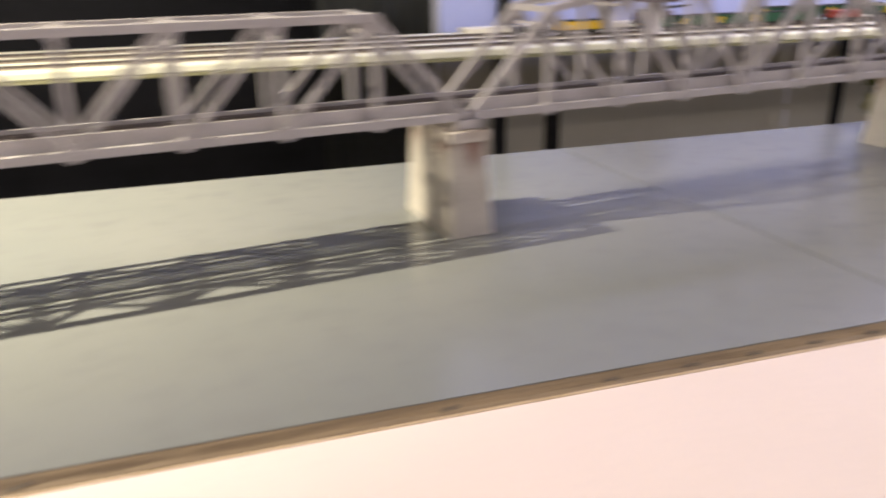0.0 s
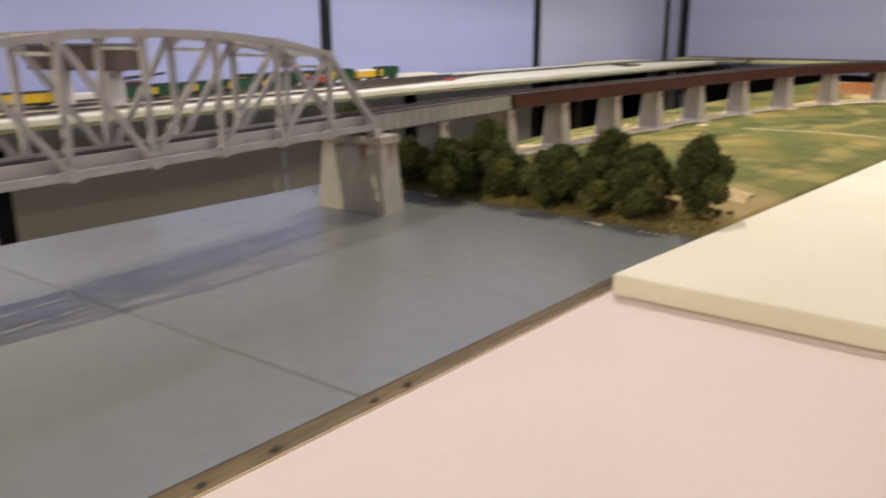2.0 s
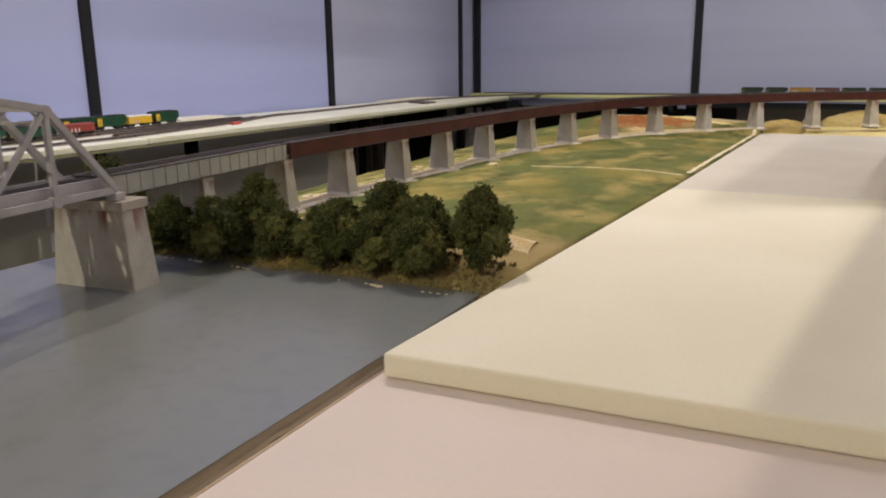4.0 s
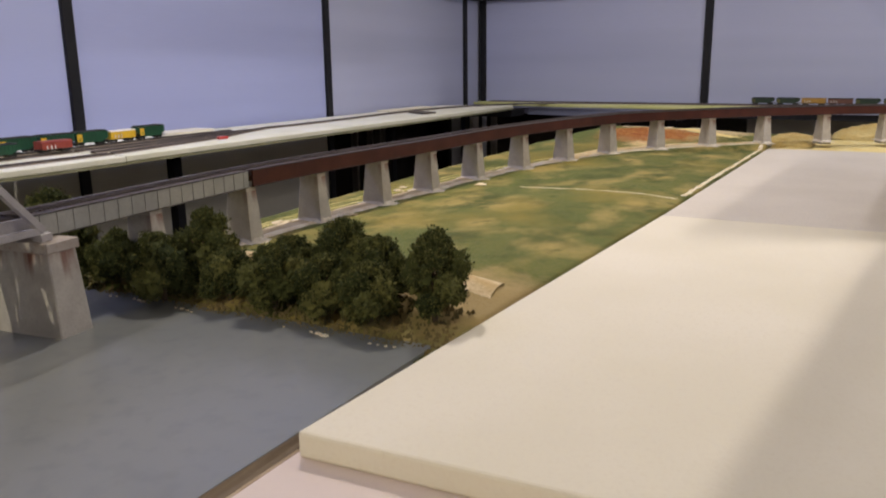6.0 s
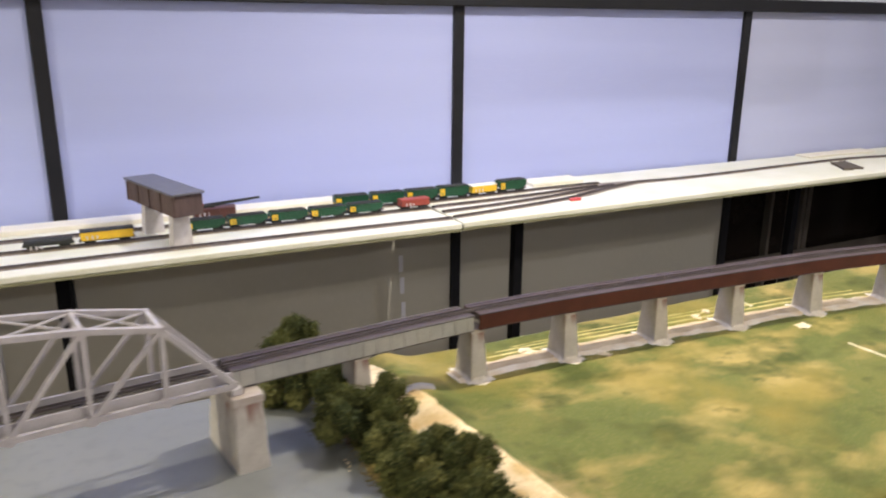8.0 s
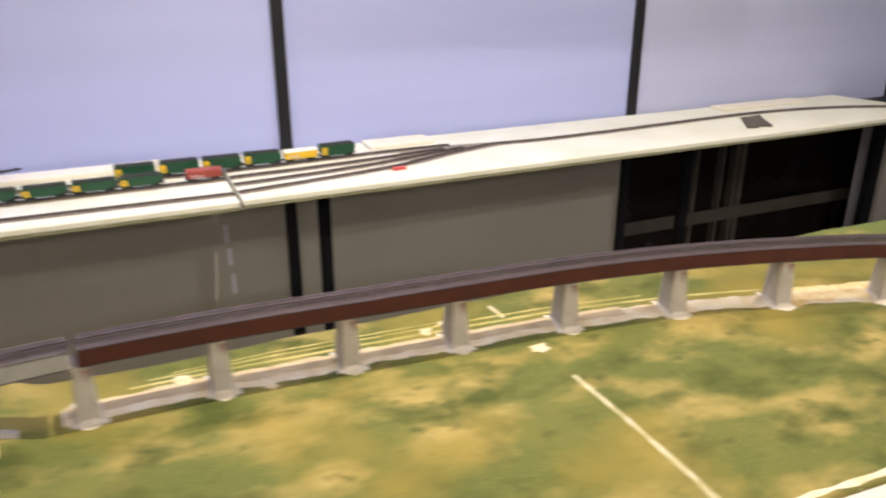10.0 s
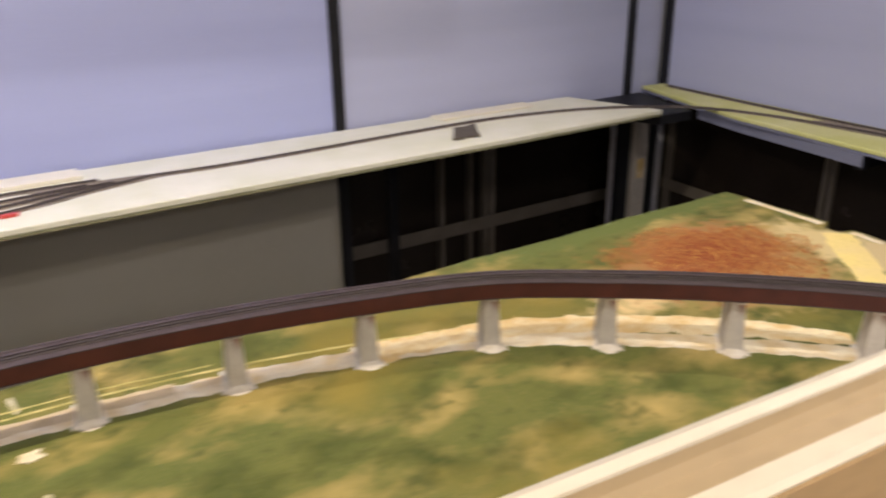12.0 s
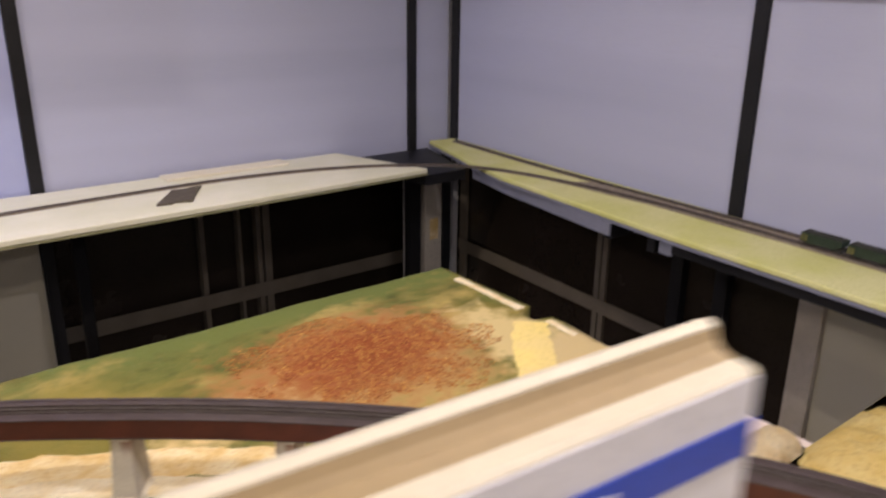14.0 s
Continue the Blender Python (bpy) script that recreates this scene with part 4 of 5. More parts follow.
ribbon("sand_strip", [p + Vector((0.042, 0.050, 0)) * min(1.0, 0.1 + (p.x - 0.66) * 2.2) for p in PATHLINE if p.x > 0.66], 0.095, 0.0018, SAND, field, "broad strip of bright sand behind the piers", 0.3)
ribbon("dirt_ramp", curve([(-0.75, -1.03), (-0.712, -1.17), (-0.70, -1.3), (-0.682, -1.45), (-0.655, -1.64)], 0.01), 0.085, 0.003, DIRT, field, "tan dirt bank beside the trees", 0.22)
ribbon("grey_crossing", curve([(-0.765, -1.190), (-0.71, -1.168), (-0.652, -1.170)], 0.006), 0.024, 0.0045, CROSSING, field, "grey path crossing the dirt bank", 0.3)
ribbon("seam_strip", curve([(0.155, -1.33), (0.157, -1.5), (0.16, -1.69)], 0.008), 0.013, 0.0006, SEAM_PALE, field, "white plaster seam across the grass", 0.6)
ribbon("seam_strip", curve([(0.14, -1.055), (0.143, -1.08), (0.146, -1.105)], 0.008), 0.011, 0.0012, SEAM_PALE, field, "white plaster seam behind the piers", 0.6)
ribbon("front_plaster", curve([(0.2, front_y(0.2) + 0.012), (0.6, front_y(0.6) + 0.012), (1.0, front_y(1.0) + 0.012), (1.28, front_y(1.28) + 0.012)], 0.01), 0.016, 0.0006, PLASTER, field, "white plaster rim along the front edge", 0.9)
ribbon("edge_plaster", curve([(1.838, -1.10), (1.835, -1.2), (1.832, -1.315)], 0.01), 0.03, 0.0015, PLASTER, field, "pale plaster rim at the board's end", 0.4)
ribbon("edge_plaster", curve([(1.838, -1.385), (1.835, -1.43), (1.838, -1.46)], 0.01), 0.024, 0.0015, PLASTER, field, "pale plaster rim at the board's end", 0.4)
YELLOW_FOAM = mat("bare_yellow_foam", (0.88, 0.70, 0.24), (0.84, 0.66, 0.28), 0.8, 12, 160, 0.001)
ribbon("yellow_strip", curve([(1.80, -1.37), (1.713, -1.475), (1.60, -1.605)], 0.01), 0.09, 0.002, YELLOW_FOAM, field, "bare yellow foam strip", 0.3)
random.seed(7)
for x, y in ((-0.01, -1.098), (0.15, -1.232), (-0.30, -1.165), (0.03, -1.085), (-0.42, -1.10)):
    bm = bmesh.new()
    r = random.uniform(0.006, 0.013)
    bmesh.ops.create_icosphere(bm, subdivisions=2, radius=r)
    for v in bm.verts:
        v.co = Vector((v.co.x * 1.8, v.co.y, v.co.z * 0.35)) * (1 + 0.4 * noise.noise(v.co * 150 + Vector((x * 9, y * 9, 0))))
        v.co = pose(x, y, ground_height(x, y) + 0.001, 0, 0, random.uniform(0, 180)) @ v.co
    solid("plaster_scrap", bm, PLASTER, "scrap of white plaster lying on the grass", "scrap", group="plaster scraps")


def soil_crumbs():
    """Loose red and straw-coloured crumbs heaped over the knoll."""
    rnd = random.Random(11)
    verts, faces = [], []
    for k in range(15000):
        r, a = rnd.random() ** 0.6, rnd.uniform(0, 2 * math.pi)
        x, y = 1.46 + 0.27 * r * math.cos(a), -1.315 + 0.205 * r * math.sin(a)
        if min((p.x - x) ** 2 + (p.y - y) ** 2 for p in LINE[150::5]) < 0.0012 or y > -1.10 + 0.02 * noise.noise((x * 30, 0, 0)):
            continue
        if noise.noise((x * 8, y * 13, 5.0)) + 0.4 * noise.noise((x * 30, y * 30, 2.0)) < 0.9 * r - 0.75:
            continue
        z, s = ground_height(x, y), rnd.uniform(0.0007, 0.0024)
        n, t = len(verts), rnd.uniform(0, 6.28)
        for q in range(3):
            verts.append((x + s * math.cos(t + q * 2.1), y + s * math.sin(t + q * 2.1), z + 0.0006))
        verts.append((x + s * 0.3, y, z + 0.0009 + s * rnd.uniform(0.15, 0.8)))
        faces += [(n, n + 1, n + 3), (n + 1, n + 2, n + 3), (n + 2, n, n + 3)]
    me = bpy.data.meshes.new("red_soil")
    me.from_pydata(verts, [], faces)
    m = mat("red_soil", (0.33, 0.10, 0.028), (0.42, 0.17, 0.05), 0.95, 40, 300)
    t = m.node_tree
    geo, rp = t.nodes.new("ShaderNodeNewGeometry"), t.nodes.new("ShaderNodeValToRGB")
    rp.color_ramp.elements[0].color, rp.color_ramp.elements[1].color = (0.16, 0.036, 0.010, 1), (0.72, 0.42, 0.11, 1)
    rp.color_ramp.elements.new(0.6).color = (0.45, 0.145, 0.034, 1)
    t.links.new(geo.outputs["Random Per Island"], rp.inputs["Fac"])
    t.links.new(rp.outputs["Color"], t.nodes["Principled BSDF"].inputs["Base Color"])
    me.materials.append(m)
    tagged(new("red_soil", me), "loose rust-red soil crumbs over a low knoll", "soil", kind="stuff")


soil_crumbs()


# yellow foam hills past the slab
def foam_hill(name, x, y, rx, ry, h, seed, label, material=None):
    bm = bmesh.new()
    n = 36
    rows = []
    for i in range(n + 1):
        row = []
        for j in range(n + 1):
            u, v = 2 * i / n - 1, 2 * j / n - 1
            r = (abs(u) ** 3 + abs(v) ** 3) ** (1 / 3)
            z = max(0.0, 1 - r ** 2.2) ** 0.6
            px, py = x + u * rx, y + v * ry
            z = h * z * (1 + 0.35 * noise.noise((px * 9, py * 9, seed))) + 0.006 * noise.noise((px * 40, py * 40, seed)) * min(1, z * 3)
            row.append(bm.verts.new((px, py, max(z, 0) + 0.0)))
        rows.append(row)
    for i in range(n):
        for j in range(n):
            bm.faces.new((rows[i][j], rows[i + 1][j], rows[i + 1][j + 1], rows[i][j + 1]))
    for v in bm.verts:
        v.co.z += 0.012
    bmesh.ops.solidify(bm, geom=bm.faces[:], thickness=0.02)
    return solid(name, bm, material or ROCKY, label, "foam hill", smooth=True)


slab_thing("end_board", [(1.62, -1.70), (1.303, -1.745), (1.323, -2.7), (2.2, -2.7), (2.2, -2.12), (1.80, -1.93)], -0.0055, 0.012, ROCKY, "yellow foam board at the end of the layout", "board", 0.003)
foam_hill("foam_hill", 1.60, -1.79, 0.21, 0.085, 0.026, 1, "low carved yellow foam hill beneath the trestle")
foam_hill("foam_hill", 1.93, -2.06, 0.18, 0.15, 0.042, 5, "tall carved yellow foam hill beside the trestle")
foam_hill("foam_hill", 1.93, -2.45, 0.25, 0.22, 0.095, 9, "big carved yellow foam hill at the end of the layout")
foam_hill("plaster_rock", 1.80, -1.88, 0.05, 0.035, 0.03, 3, "small white plaster rock beside a pier", PLASTER)


# ---- bridges ----
PIER_SKIRT = mat("white_plaster_foot", (0.80, 0.74, 0.62), (0.66, 0.58, 0.44), 0.85, 60, 300, 0.001)


def pier(name, at, lx, ly, h, label, splay=1.18, cap=0.012, skirt=False):
    """A tapered concrete pier with a cap, standing at its own base."""
    ob = thing(name, label, "bridge pier", "bridge piers", at=at)
    bm = bmesh.new()
    rows = []
    for f, z in ((splay, 0.0), (1 + (splay - 1) * 0.7, h * 0.27), (1.0, h - cap)):
        a, b = lx / 2 * f, ly / 2 * f
        c = min(a, b) * 0.06
        rows.append([bm.verts.new((px, py, z)) for px, py in ((-a + c, -b), (a - c, -b), (a, -b + c), (a, b - c), (a - c, b), (-a + c, b), (-a, b - c), (-a, -b + c))])
    bm.faces.new(rows[0][::-1])
    bm.faces.new(rows[2])
    for lo, hi in zip(rows, rows[1:]):
        for i in range(8):
            j = (i + 1) % 8
            bm.faces.new((lo[i], lo[j], hi[j], hi[i]))
    part("shaft", bm, PIER, ob)
    out = 0.003 if not skirt else 0.0006
    bm = boxes(((-lx / 2 - out, -ly / 2 - out, h - cap), (lx / 2 + out, ly / 2 + out, h)))
    part("cap", bm, CAP, ob, "concrete cap", bevel=0.0005 if skirt else 0.0012)
    if skirt:
        bm = bmesh.new()
        rings = []
        for g, z in ((0.98, 0.016), (1.13, 0.0110), (1.48, 0.0086)):
            ring = []
            for i in range(20):
                a = 2 * math.pi * i / 20
                k = g * (1 + (g - 1) * 0.9 * noise.noise((3 * math.cos(a), 3 * math.sin(a), 1.7)))
                ring.append(bm.verts.new((math.copysign(abs(math.cos(a)) ** 0.5, math.cos(a)) * lx / 2 * splay * k, math.copysign(abs(math.sin(a)) ** 0.5, math.sin(a)) * ly / 2 * splay * k, z)))
            rings.append(ring)
        for lo, hi in zip(rings, rings[1:]):
            for i in range(20):
                bm.faces.new((lo[i], lo[(i + 1) % 20], hi[(i + 1) % 20], hi[i]))
        part("plaster_skirt", bm, PIER_SKIRT, ob, "ragged white plaster round the foot", smooth=True)
    return ob


TURN = 6.8
pier("river_pier", pose(-0.972, -1.178, 0.0, 0, 0, TURN), 0.040, 0.108, 0.111, "tall tapered concrete river pier with rust stains at the cap")
pier("river_pier", pose(-1.722, -1.266, 0.0, 0, 0, TURN), 0.040, 0.108, 0.111, "tall tapered concrete river pier with a dark rust streak")
pier("river_pier", pose(-2.47, -1.356, 0.0, 0, 0, TURN), 0.040, 0.108, 0.111, "tall tapered concrete river pier in grey water")


def line_at(x):
    i = min(range(len(LINE)), key=lambda k: abs(LINE[k].x - x))
    d = LINE[min(i + 1, len(LINE) - 1)] - LINE[max(i - 1, 0)]
    return LINE[i], math.degrees(math.atan2(d.y, d.x))


tp = None
for x in (-0.775, -0.567, -0.37, -0.17, 0.026, 0.238, 0.45, 0.655, 0.853, 1.018, 1.18, 1.335, 1.475, 1.58):
    p, a = line_at(x)
    z = 0.012 + rise(p.x)
    if tp is None:
        tp = pier("trestle_pier", pose(p.x, p.y, z, 0, 0, a), 0.024, 0.040, 0.1, "slender pale concrete pier under the curved brown girder", 1.42, 0.007, True)
    else:
        copy_thing(tp, pose(p.x, p.y, z, 0, 0, a))


def girder(name, line, material, label, ribs, top):
    """A plate girder span: two side plates with flanges, stiffeners and a closed deck."""
    ob = thing(name, label, "bridge")
    for s, nm in ((1, "side_plate"), (-1, "side_plate")):
        bm = bmesh.new()
        sweep(bm, line, [(s * 0.0225, 0.1125), (s * 0.0255, 0.1125), (s * 0.0255, 0.139), (s * 0.0225, 0.139)])
        part(nm, bm, material, ob)
        bm = bmesh.new()
        sweep(bm, line, [(s * 0.0205, 0.1385), (s * 0.0268, 0.1385), (s * 0.0268, 0.1403), (s * 0.0205, 0.1403)])
        sweep(bm, line, [(s * 0.0215, 0.112), (s * 0.0265, 0.112), (s * 0.0265, 0.1133), (s * 0.0215, 0.1133)])
        part("flange", bm, top, ob)
        if ribs:
            bm = bmesh.new()
            step = max(2, int(ribs / 0.012))
            for i in range(step // 2, len(line) - 1, step):
                d = (line[i + 1] - line[i]).normalized()
                n = Vector((-d.y, d.x, 0))
                c = line[i] + n * s * 0.0258
                bar(bm, c + Vector((0, 0, 0.113)), c + Vector((0, 0, 0.139)), 0.0016, 0.001, d)
            tagged(part("stiffener_pattern", bm, material, ob, "row of stiffener ribs"), kind="stuff")
    bm = bmesh.new()
    sweep(bm, line, [(-0.0225, 0.130), (0.0225, 0.130), (0.0203, 0.1396), (-0.0203, 0.1396)])
    part("deck", bm, DECK, ob, "glossy purple-brown deck")
    return ob


DECK = mat("purple_brown_deck", (0.052, 0.037, 0.036), (0.078, 0.058, 0.058), 0.45, 30, 400, 0.0003, c=(0.035, 0.024, 0.023), spec=0.3)
GREY_SPAN = [p for p in LINE if p.x <= -0.57]
BROWN_SPAN = [p for p in LINE if p.x >= -0.57]
girder("grey_girder_bridge", GREY_SPAN, GIRDER_GREY, "pale grey plate girder span between truss and brown trestle", 0.026, TIES)
girder("brown_girder_bridge", BROWN_SPAN, RUST, "long curved red-brown plate girder bridge on concrete piers", 0, DECK)
track("bridge_track", [(p.x, p.y, p.z) for p in LINE[::6]], 0.1388, "dark track on the curved girder bridge", wide=0.02)


def truss(name, x0, y0, heights, label, length=0.735, wide=0.076):
    """A through truss of eight panels; heights give the top joints."""
    ob = thing(name, label, "bridge", "truss bridges", at=pose(x0, y0, 0, 0, 0, TURN))
    n = 8
    step = length / n
    z0 = 0.124
    zt = {i: h for i, h in enumerate(heights, 1)}
    for s in (-1, 1):
        y = s * wide / 2
        for i in range(n):
            bm = bmesh.new()
            bar(bm, (i * step, y, z0), ((i + 1) * step, y, z0), 0.006, 0.008)
            part("bottom_chord", bm, SILVER, ob)
        for i in range(1, n - 1):
            bm = bmesh.new()
            bar(bm, (i * step, y, zt[i]), ((i + 1) * step, y, zt[i + 1]), 0.008, 0.0075)
            part("top_chord", bm, SILVER, ob)
        for a, b in (((0, z0), (step, zt[1])), ((length, z0), (length - step, zt[n - 1]))):
            bm = bmesh.new()
            bar(bm, (a[0], y, a[1]), (b[0], y, b[1]), 0.008, 0.0075)
            part("end_post", bm, SILVER, ob)
        for i in range(1, n):
            bm = bmesh.new()
            bar(bm, (i * step, y, z0), (i * step, y, zt[i]), 0.0055, 0.0065, (1, 0, 0))
            vertical = part("vertical", bm, SILVER, ob)
            for z, r in ((z0, 0.0075), (zt[i] - 0.002, 0.0065)):
                bm = bmesh.new()
                bmesh.ops.create_cone(bm, cap_ends=True, segments=8, radius1=r, radius2=r, depth=0.0088, matrix=pose(i * step, y, z, 90, 0, 0))
                part("gusset", bm, SILVER, vertical)
        for i in range(1, 4):
            for a, b in ((i, i + 1), (n - i, n - i - 1)):
                bm = bmesh.new()
                bar(bm, (a * step, y, zt[a]), (b * step, y, z0), 0.005, 0.006)
                part("diagonal", bm, SILVER, ob)
        bm = bmesh.new()
        bar(bm, (0.0, y - s * 0.012, 0.131), (length, y - s * 0.012, 0.131), 0.003, 0.017)
        part("stringer", bm, SILVER, ob, "deep stringer beside the track")
        for e in (0, length):
            part("bearing", boxes(((e - 0.008, y - 0.007, 0.1115), (e + 0.008, y + 0.007, 0.121))), SILVER, ob, bevel=0.001)
    for i in range(n + 1):
        part("floor_beam", boxes(((i * step - 0.003, -wide / 2, 0.121), (i * step + 0.003, wide / 2, 0.1275))), SILVER, ob)
    for i in range(1, n):
        bm = bmesh.new()
        bar(bm, (i * step, -wide / 2, zt[i]), (i * step, wide / 2, zt[i]), 0.006, 0.006)
        bar(bm, (i * step, -wide / 2, zt[i] - 0.016), (i * step, wide / 2, zt[i] - 0.016), 0.0035, 0.0035)
        for s in (-1, 1):
            bar(bm, (i * step, s * wide / 2, zt[i] - 0.016), (i * step, s * wide / 4, zt[i] - 0.003), 0.0028, 0.0028)
        part("sway_frame", bm, SILVER, ob)
        if i < n - 1:
            bm = bmesh.new()
            for a, b in ((-1, 1), (1, -1)):
                bar(bm, (i * step, a * wide / 2, zt[i]), ((i + 1) * step, b * wide / 2, zt[i + 1]), 0.0026, 0.0026)
            part("lateral_bracing", bm, SILVER, ob)
    bm = bmesh.new()
    for y in (-0.0125, 0.0125):
        box(bm, (0.0, y - 0.003, 0.128), (length, y + 0.003, 0.1345))
    part("deck", bm, TIES, ob, "dark deck beams")
    return ob


ca, sa = math.cos(radians(TURN)), math.sin(radians(TURN))
X0, Y0 = -0.983 - 0.735 * ca, -1.181 - 0.735 * sa
truss("truss_bridge", X0, Y0, (0.226, 0.243, 0.252, 0.255, 0.252, 0.243, 0.226), "silver-grey camelback through truss over the river")
truss("truss_bridge", X0 - 0.745 * ca, Y0 - 0.745 * sa, (0.226,) * 7, "silver-grey flat-topped through truss over the river")
track("bridge_track", [(X0 - 0.745 * ca, Y0 - 0.745 * sa), (X0, Y0), (-0.983, -1.181)], 0.1345, "dark track through the truss bridges", wide=0.02)


# ---- trees ----
def tree(x, y, h, w, seed, label, base=None, lean=1.0):
    """A trunk with limbs and a crown of many small foam clumps in uneven lobes."""
    rnd = random.Random(seed)
    z = ground_height(x, y) if base is None else base
    ob = thing("model_tree", label, "tree", "trees on the bank", at=pose(x, y, z))
    bm = bmesh.new()
    top = Vector((rnd.uniform(-0.006, 0.006), rnd.uniform(-0.006, 0.006), h * 0.6))
    for a, b, r0, r1 in [(Vector((0, 0, -0.003)), top, 0.0042, 0.002)] + [
            (Vector((0, 0, h * rnd.uniform(0.1, 0.4))), Vector((math.cos(k * 1.3) * w * 0.33, math.sin(k * 1.3) * w * 0.33, h * rnd.uniform(0.45, 0.7))), 0.002, 0.0009) for k in range(5)]:
        d = (b - a)
        m = Matrix.Translation((a + b) / 2) @ d.to_track_quat("Z", "Y").to_matrix().to_4x4()
        bmesh.ops.create_cone(bm, cap_ends=True, segments=7, radius1=r0, radius2=r1, depth=d.length, matrix=m)
    part("trunk", bm, BARK, ob)
    lobes = []
    for k in range(13):
        f = k / 12
        r = w * 0.5 * (0.40 + 0.22 * math.sin(math.pi * (0.12 + 0.70 * f))) * rnd.uniform(0.8, 1.15) * (1 - 0.35 * f * f)
        a = k * 2.4 + rnd.random()
        off = w * 0.40 * math.sin(math.pi * (0.30 + 0.66 * f)) ** 0.8 * rnd.uniform(0.7, 1.1)
        lobes.append((Vector((math.cos(a) * off, math.sin(a) * off, h * (0.18 + 0.66 * f))), r))
    verts, faces = [], []
    tri = ((0, 2, 4), (2, 1, 4), (1, 3, 4), (3, 0, 4), (2, 0, 5), (1, 2, 5), (3, 1, 5), (0, 3, 5))
    for c, r in lobes:
        ball = bmesh.new()
        bmesh.ops.create_icosphere(ball, subdivisions=3, radius=1.0)
        n = len(verts)
        for v in ball.verts:
            d = v.co.normalized()
            p = c + d * r * (0.72 + 0.46 * noise.noise(d * 2.8 + c * 60) + 0.30 * noise.noise(d * 6 + c * 90))
            verts.append((p.x, p.y, max(p.z, 0.004)))
        faces += [tuple(n + v.index for v in q.verts) for q in ball.faces]
        ball.free()
        for k in range(620):
            u, t = rnd.uniform(-1, 1), rnd.uniform(0, 2 * math.pi)
            q = math.sqrt(1 - u * u)
            d = Vector((q * math.cos(t), q * math.sin(t), u))
            rr = r * (0.70 + 0.26 * rnd.random() ** 2 + 0.46 * noise.noise(d * 2.8 + c * 60) + 0.30 * noise.noise(d * 6 + c * 90))
            p = c + d * rr
            if p.z < 0.005:
                continue
            s = rnd.uniform(0.0006, 0.0016)
            n = len(verts)
            e = Euler((rnd.random() * 6, rnd.random() * 6, rnd.random() * 6)).to_matrix()
            for v in ((1, 0, 0), (-1, 0, 0), (0, 1, 0), (0, -1, 0), (0, 0, 0.7), (0, 0, -0.7)):
                verts.append(tuple(p + e @ (Vector(v) * (s * rnd.uniform(0.6, 1.5)))))
            faces += [tuple(n + a for a in f) for f in tri]
    me = bpy.data.meshes.new("crown")
    me.from_pydata(verts, [], faces)
    me.materials.append(LEAF)
    crown = new("crown", me)
    crown.parent = ob
    tagged(crown, "dark green foam foliage")
    return ob


TREES = [(-0.865, -1.06, 0.078, 0.080), (-0.822, -1.228, 0.100, 0.088), (-0.80, -1.12, 0.080, 0.074), (-0.770, -1.262, 0.112, 0.070), (-0.800, -1.325, 0.070, 0.068),
         (-0.795, -1.395, 0.085, 0.080), (-0.792, -1.47, 0.079, 0.076), (-0.742, -1.465, 0.100, 0.072), (-0.798, -1.54, 0.080, 0.074), (-0.750, -1.385, 0.070, 0.066), (-0.760, -1.53, 0.088, 0.068), (-0.776, -1.615, 0.118, 0.070)]
for k, (x, y, h, w) in enumerate(TREES):
    tree(x, y, h, w, 40 + k, ("tall pointed" if h > 0.11 else "rounded bushy") + " dark green model tree on the river bank")
tree(-0.838, -1.03, 0.155, 0.105, 77, "slender olive green model tree behind the grey girder")


def bank_scrub():
    rnd = random.Random(5)
    verts, faces = [], []
    for k in range(2600):
        y = rnd.uniform(-1.65, -1.03)
        x = -0.835 + rnd.random() ** 1.6 * 0.095
        s = rnd.uniform(0.0015, 0.004)
        z = ground_height(x, y)
        n = len(verts)
        for v in ((1, 0, 0), (-0.5, 0.87, 0), (-0.5, -0.87, 0), (0, 0, 1.6)):
            verts.append((x + v[0] * s, y + v[1] * s, z + v[2] * s - 0.001))
        faces += [(n, n + 1, n + 3), (n + 1, n + 2, n + 3), (n + 2, n, n + 3)]
    me = bpy.data.meshes.new("bank_scrub")
    me.from_pydata(verts, [], faces)
    me.materials.append(mat("dry_scrub", (0.24, 0.175, 0.07), (0.10, 0.09, 0.03), 0.95, 30, 200))
    tagged(new("bank_scrub", me), "dry tufts and scrub along the water's edge", "scrub", kind="stuff")


bank_scrub()
bm = bmesh.new()
for k in range(60):
    y = -1.64 + k * 0.0103
    if noise.noise((y * 23, 7, 0)) < 0.08:
        continue
    x = -0.842 - 0.012 * noise.noise((y * 14, 0, 0)) + 0.003 * noise.noise((y * 50, 2, 0))
    bmesh.ops.create_icosphere(bm, subdivisions=1, radius=0.0012 + 0.005 * abs(noise.noise((y * 90, 1, 1))), matrix=Matrix.Translation((x, y, 0.0005)) @ Matrix.Diagonal((1.2, 2.0, 0.5, 1)))
tagged(solid("shore_plaster", bm, PLASTER, "white plaster crumbs along the shoreline", "shore", "stuff"))


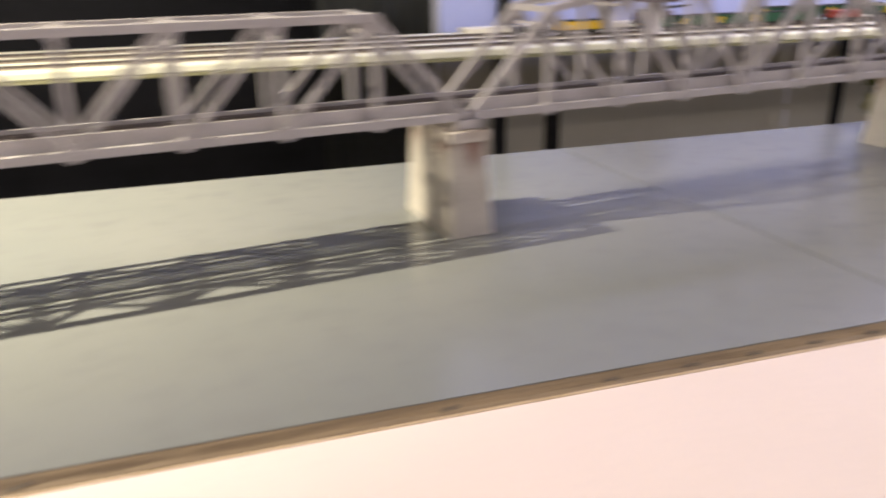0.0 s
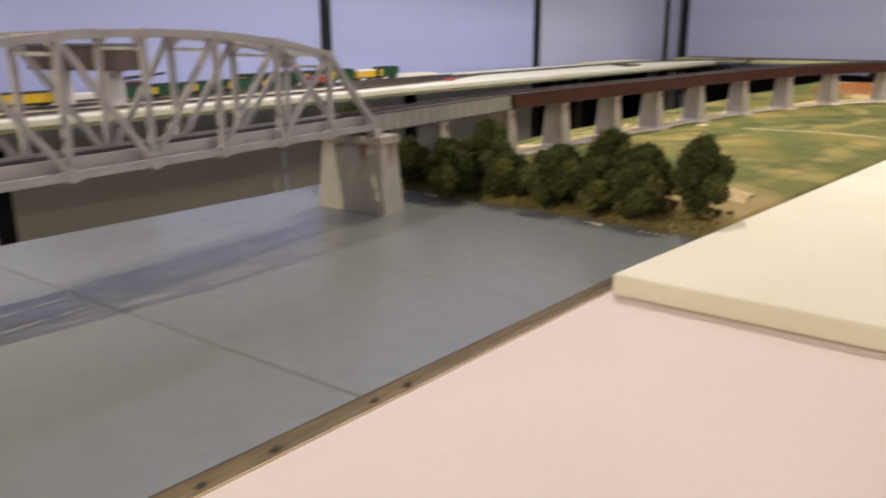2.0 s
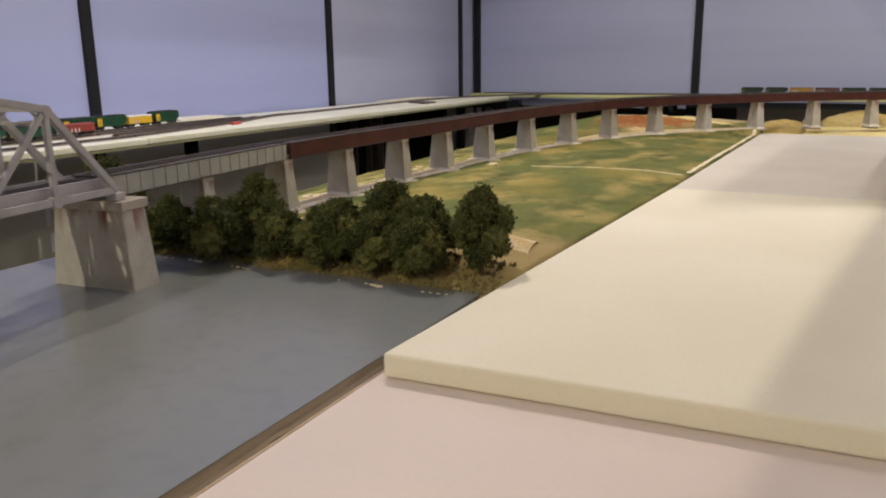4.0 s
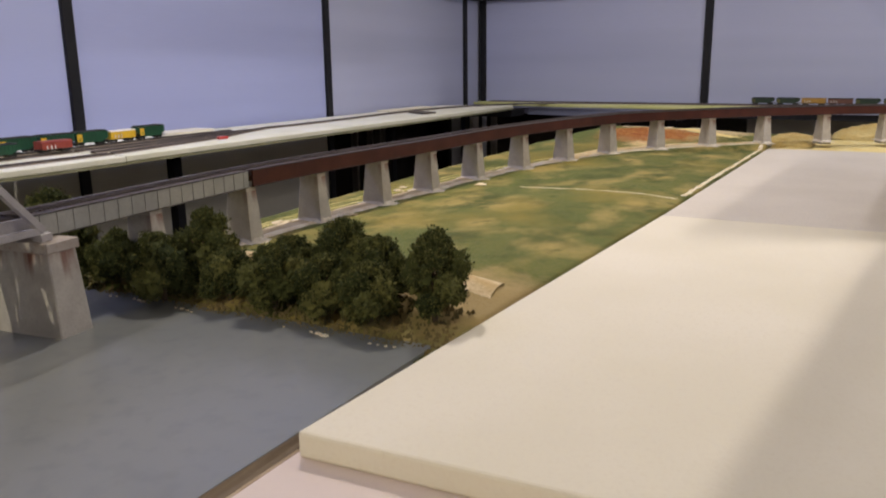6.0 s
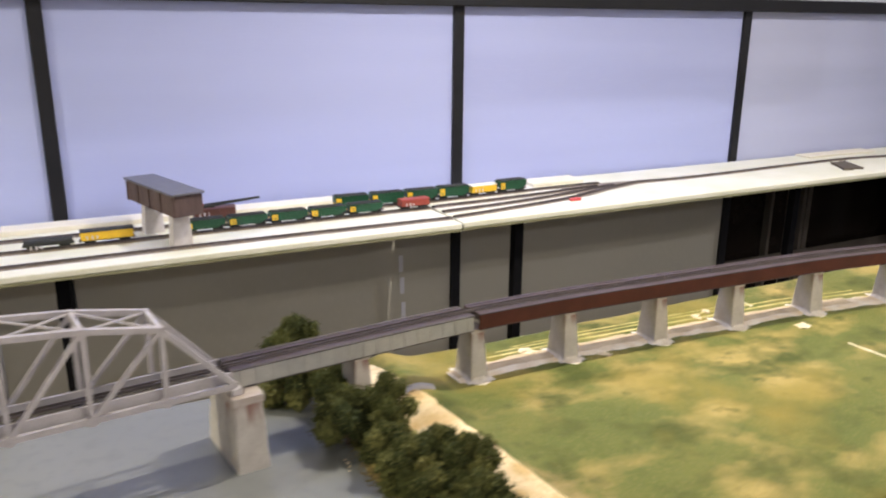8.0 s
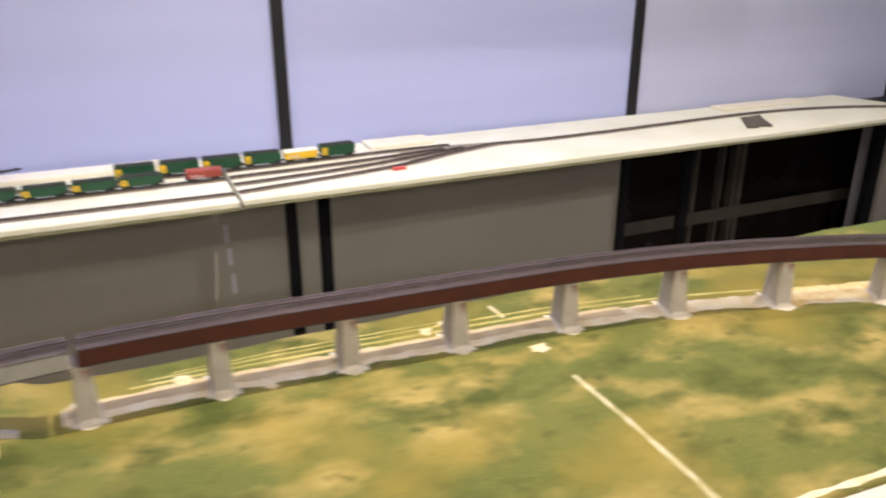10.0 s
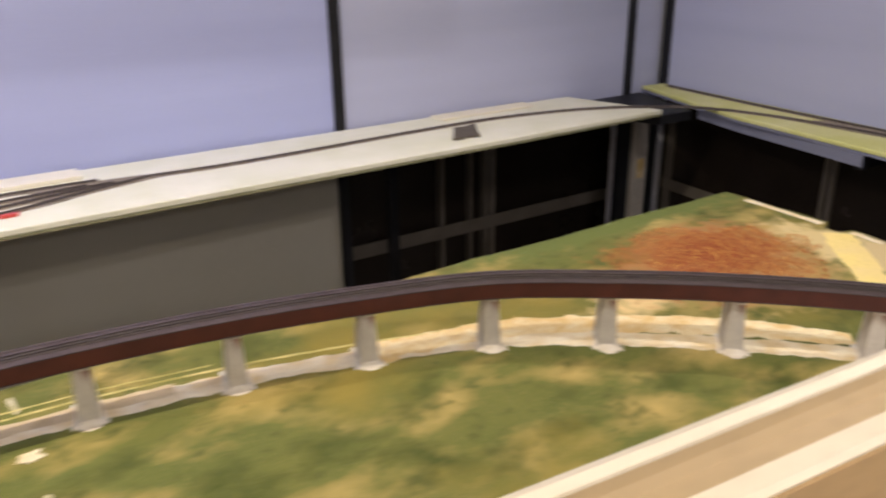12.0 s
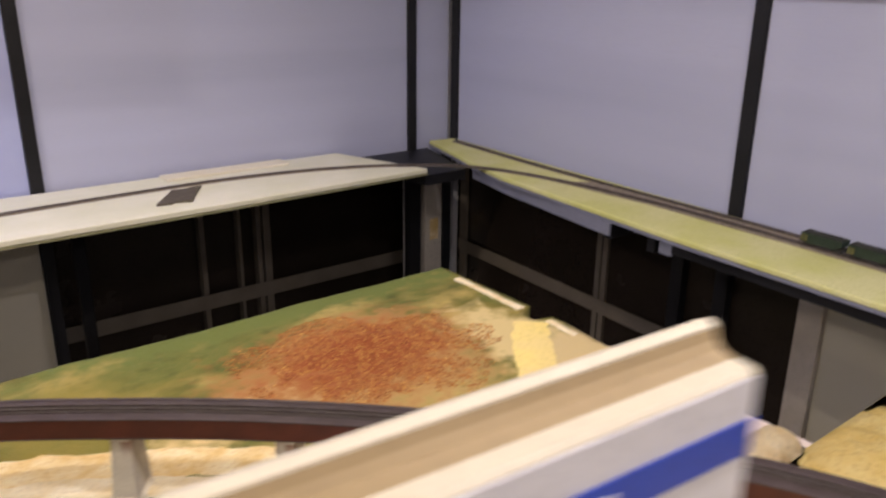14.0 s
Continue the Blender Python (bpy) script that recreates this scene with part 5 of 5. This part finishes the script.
# ---- white trim board in the foreground ----
def trim_board():
    ob = thing("trim_board", "long white ridged trim board standing on edge with a blue printed label", "board", at=pose(1.014, -2.2285, 0, 0, 0, -4.5))
    x0, x1 = -1.10, 0.0
    prof = [(0.0, 0.0182), (0.0, 0.5545), (-0.0015, 0.5572), (-0.004, 0.5578), (-0.0068, 0.5565), (-0.0078, 0.5450), (-0.0157, 0.5450), (-0.0158, 0.5482), (-0.0222, 0.5478), (-0.0238, 0.5462), (-0.0240, 0.0182)]
    bm = bmesh.new()
    a = [bm.verts.new((x0, y, z)) for y, z in prof]
    b = [bm.verts.new((x1, y, z)) for y, z in prof]
    bm.faces.new(a)
    bm.faces.new(b[::-1])
    for i in range(len(prof)):
        j = (i + 1) % len(prof)
        bm.faces.new((a[i], a[j], b[j], b[i]))
    part("core", bm, TRIM_WHITE, ob)
    bm = bmesh.new()
    cove = [(-0.0072, 0.5556), (-0.0082, 0.5522), (-0.0104, 0.5494), (-0.0160, 0.5479), (-0.0155, 0.5456), (-0.0079, 0.5456)]
    a = [bm.verts.new((x0 + 0.0005, y, z)) for y, z in cove]
    b = [bm.verts.new((x1 - 0.0005, y, z)) for y, z in cove]
    bm.faces.new(a)
    bm.faces.new(b[::-1])
    for i in range(len(cove)):
        j = (i + 1) % len(cove)
        bm.faces.new((a[i], a[j], b[j], b[i]))
    part("groove", bm, GROOVE, ob, "tan cove along the top")
    part("front_face", boxes(((x0, -0.0254, 0.02), (-0.195, -0.0241, 0.5458))), TAN_SIDE, ob, "tan unpainted face")
    sticker = part("label", boxes(((-0.194, -0.0254, 0.42), (x1 - 0.001, -0.0241, 0.5458))), LABEL, ob, "white printed label")
    part("blue_band", boxes(((-0.18, -0.0262, 0.5185), (x1 - 0.0015, -0.0255, 0.5315))), BLUE, sticker, "blue printed band")
    bm = bmesh.new()
    for k, w in enumerate((0.010, 0.007, 0.012)):
        x = -0.112 + 0.018 * k
        box(bm, (x, -0.0268, 0.5222), (x + w, -0.0263, 0.5275))
    part("lettering_bars", bm, LABEL, sticker, "unreadable pale lettering")
    return ob


trim_board()
